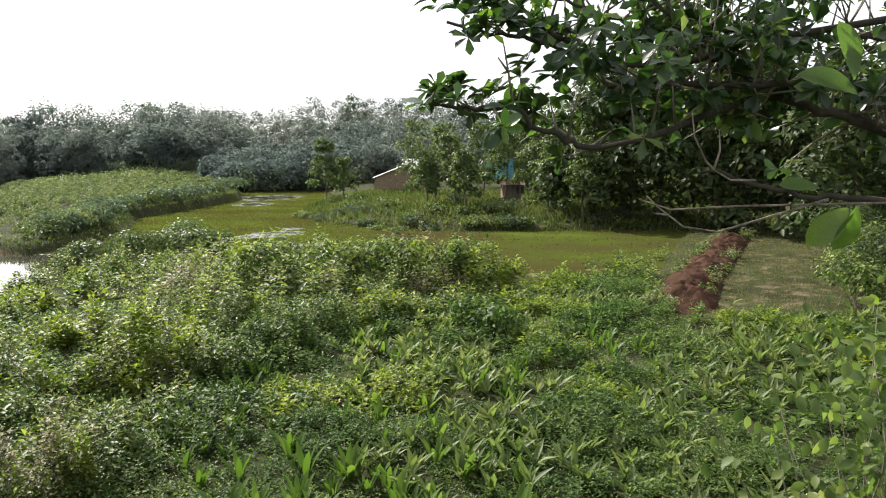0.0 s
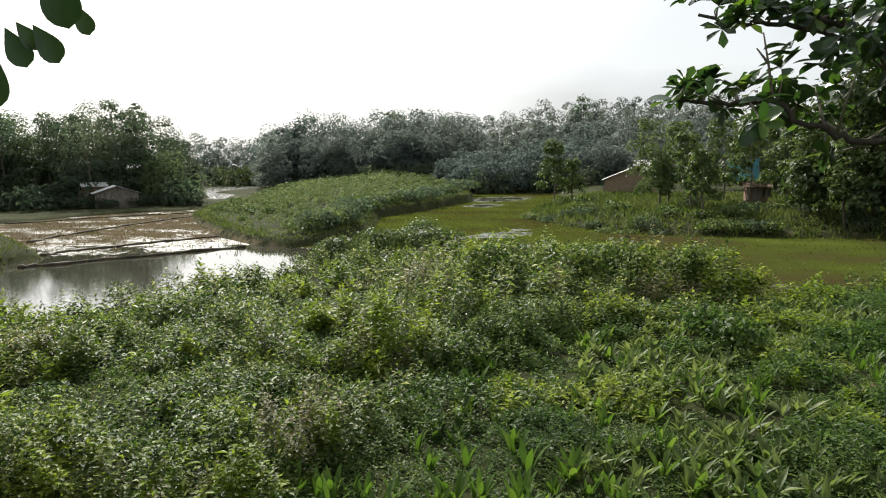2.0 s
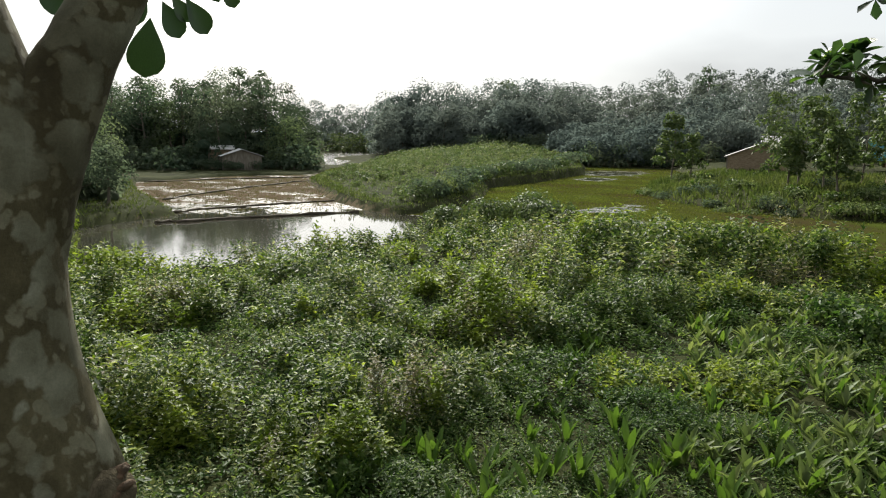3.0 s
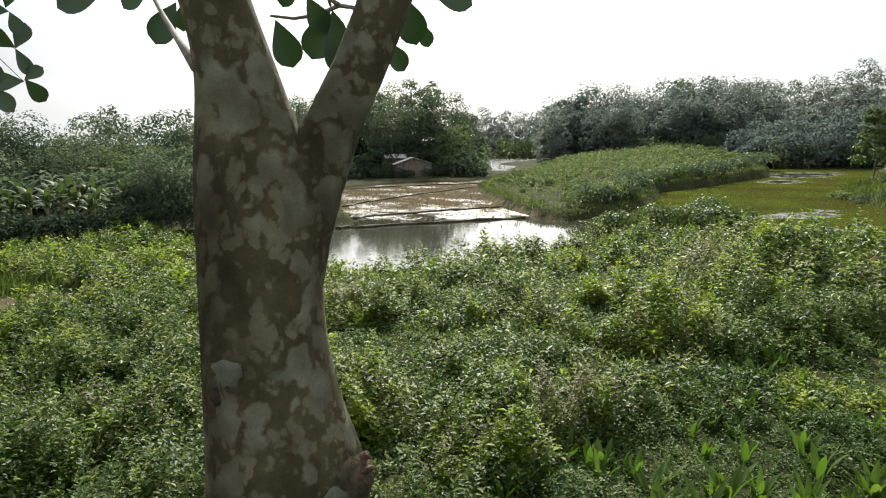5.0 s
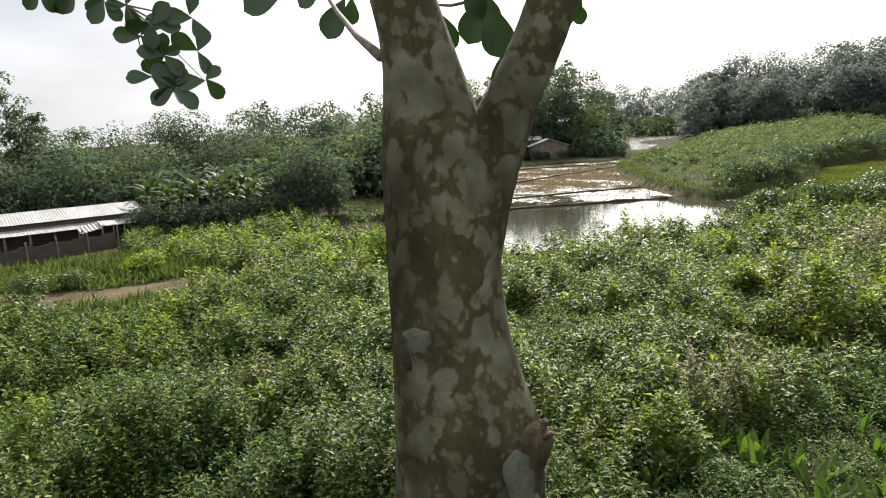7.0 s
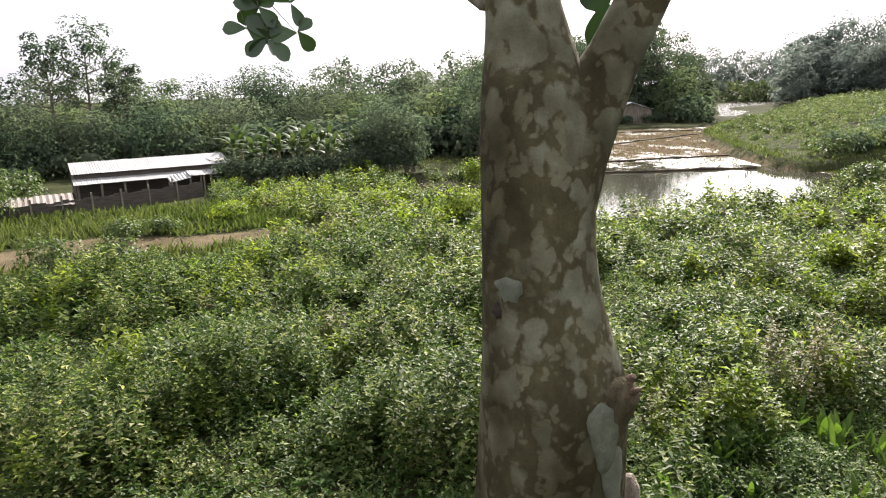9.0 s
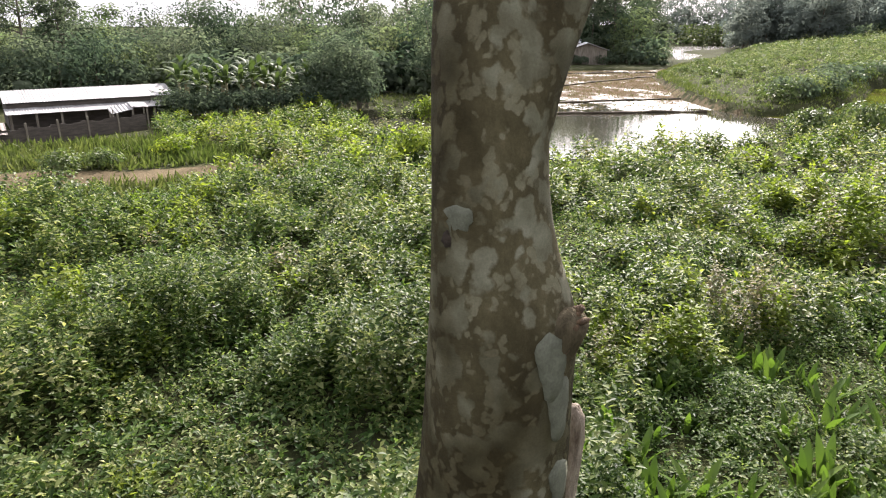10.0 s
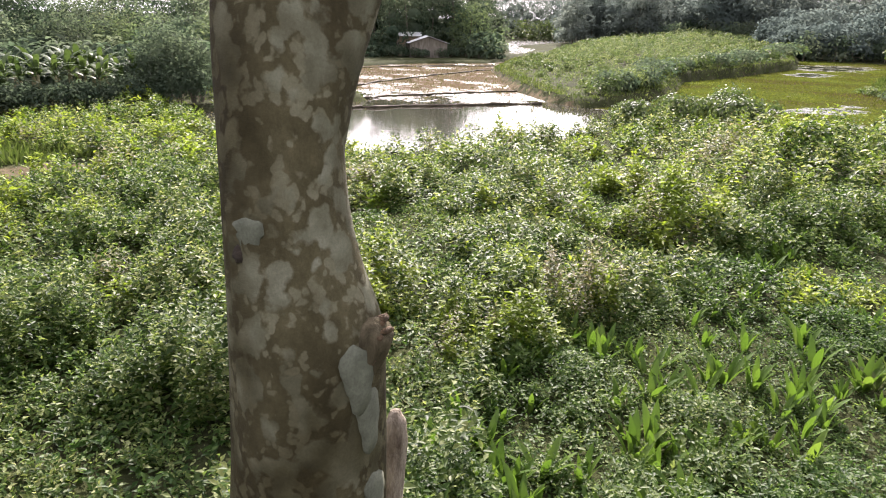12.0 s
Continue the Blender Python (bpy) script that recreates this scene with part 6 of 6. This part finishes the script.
# ---- banana plants ----
def banana_mesh():
    rows, v, f = 9, [], []
    for k in range(rows + 1):
        t = k / rows
        w = 0.078 * math.sin(math.pi * (0.05 + 0.93 * t)) ** 0.6
        z = 0.30 * t - 0.75 * t * t
        v += [(-w, t * (1 - 0.25 * t), z - 0.35 * w), (0, t * (1 - 0.25 * t), z), (w, t * (1 - 0.25 * t), z - 0.35 * w)]
        if k:
            i = 3 * (k - 1)
            f += [(i, i + 1, i + 4), (i, i + 4, i + 3), (i + 1, i + 2, i + 5), (i + 1, i + 5, i + 4)]
    return Geo().add(v, f).mesh("banana_leaf", [BANANA])


BANANA_MESH = banana_mesh()
BANANA_STEM = plain("banana_stem", (0.12, 0.11, 0.05), (0.24, 0.22, 0.11), 4.0, 0.7, 0.3, 0.01, (1, 1, 0.2))


def banana(place, tall, seed):
    rng = np.random.default_rng(seed)
    ob = thing("banana_plant", place, "banana plant with broad arching green leaves", "banana plant", "banana grove")
    part("stem", tube([(0, 0, -0.1), (0.03, 0, tall * 0.35), (0.05, 0.02, tall * 0.66)], [0.13, 0.10, 0.05], 10), BANANA_STEM, ob, smooth=True)
    for k in range(9):
        up = 20 + 62 * (k / 8) ** 0.8
        m = pose(0.05, 0.02, tall * (0.56 + 0.1 * k / 8), up, 0, k * 137 + rng.uniform(-20, 20)) @ Matrix.Diagonal((tall * 0.6, tall * 0.55 * rng.uniform(0.8, 1.1), tall * 0.55, 1))
        leaf = new("leaf", BANANA_MESH)
        leaf.parent, leaf.matrix_basis = ob, m
    return ob


for k in range(24):
    az = 76.2 - 9.5 * (k % 12) / 11 + rnd.uniform(-0.5, 0.5)
    banana(stand(polar(az, (40.5 if k < 12 else 43.0) + rnd.uniform(-0.8, 0.8))), rnd.uniform(2.2, 3.2) + (0.3 if k > 11 else 0), k)
# rounded bamboo thicket beside the bananas, and dark bushes at their feet
for az, dist, rad, tall, mat in ((65.6, 41, 1.5, 4.2, WOOD_LEAF), (63.6, 41.5, 1.7, 4.7, WOOD_LEAF), (62.0, 42, 1.3, 3.9, WOOD_LEAF), (64.5, 43, 1.8, 5.0, WOOD_LEAF), (66.2, 40, 1.2, 2.0, WOOD_LEAF), (64.3, 40.2, 1.3, 2.2, WOOD_LEAF), (62.6, 40.6, 1.2, 2.0, WOOD_LEAF), (76.5, 39, 1.3, 1.9, WOOD_LEAF), (74.6, 38.8, 1.3, 1.6, WOOD_LEAF), (72.8, 39, 1.3, 1.5, WOOD_LEAF), (71, 39.0, 1.3, 1.6, WOOD_LEAF), (69.4, 39.2, 1.2, 1.5, WOOD_LEAF), (67.8, 39.4, 1.3, 1.8, WOOD_LEAF), (91.5, 36, 1.4, 2.2, TREE_LEAF), (94, 33, 1.6, 2.6, TREE_LEAF), (57.0, 39, 0.7, 1.9, BRIGHT)):
    bush(stand(polar(az, dist)), rad, tall, 0.19, int(900 * rad), mat, "tall rounded thicket of fine foliage by the banana grove", "thickets by the banana grove", lumps=14)
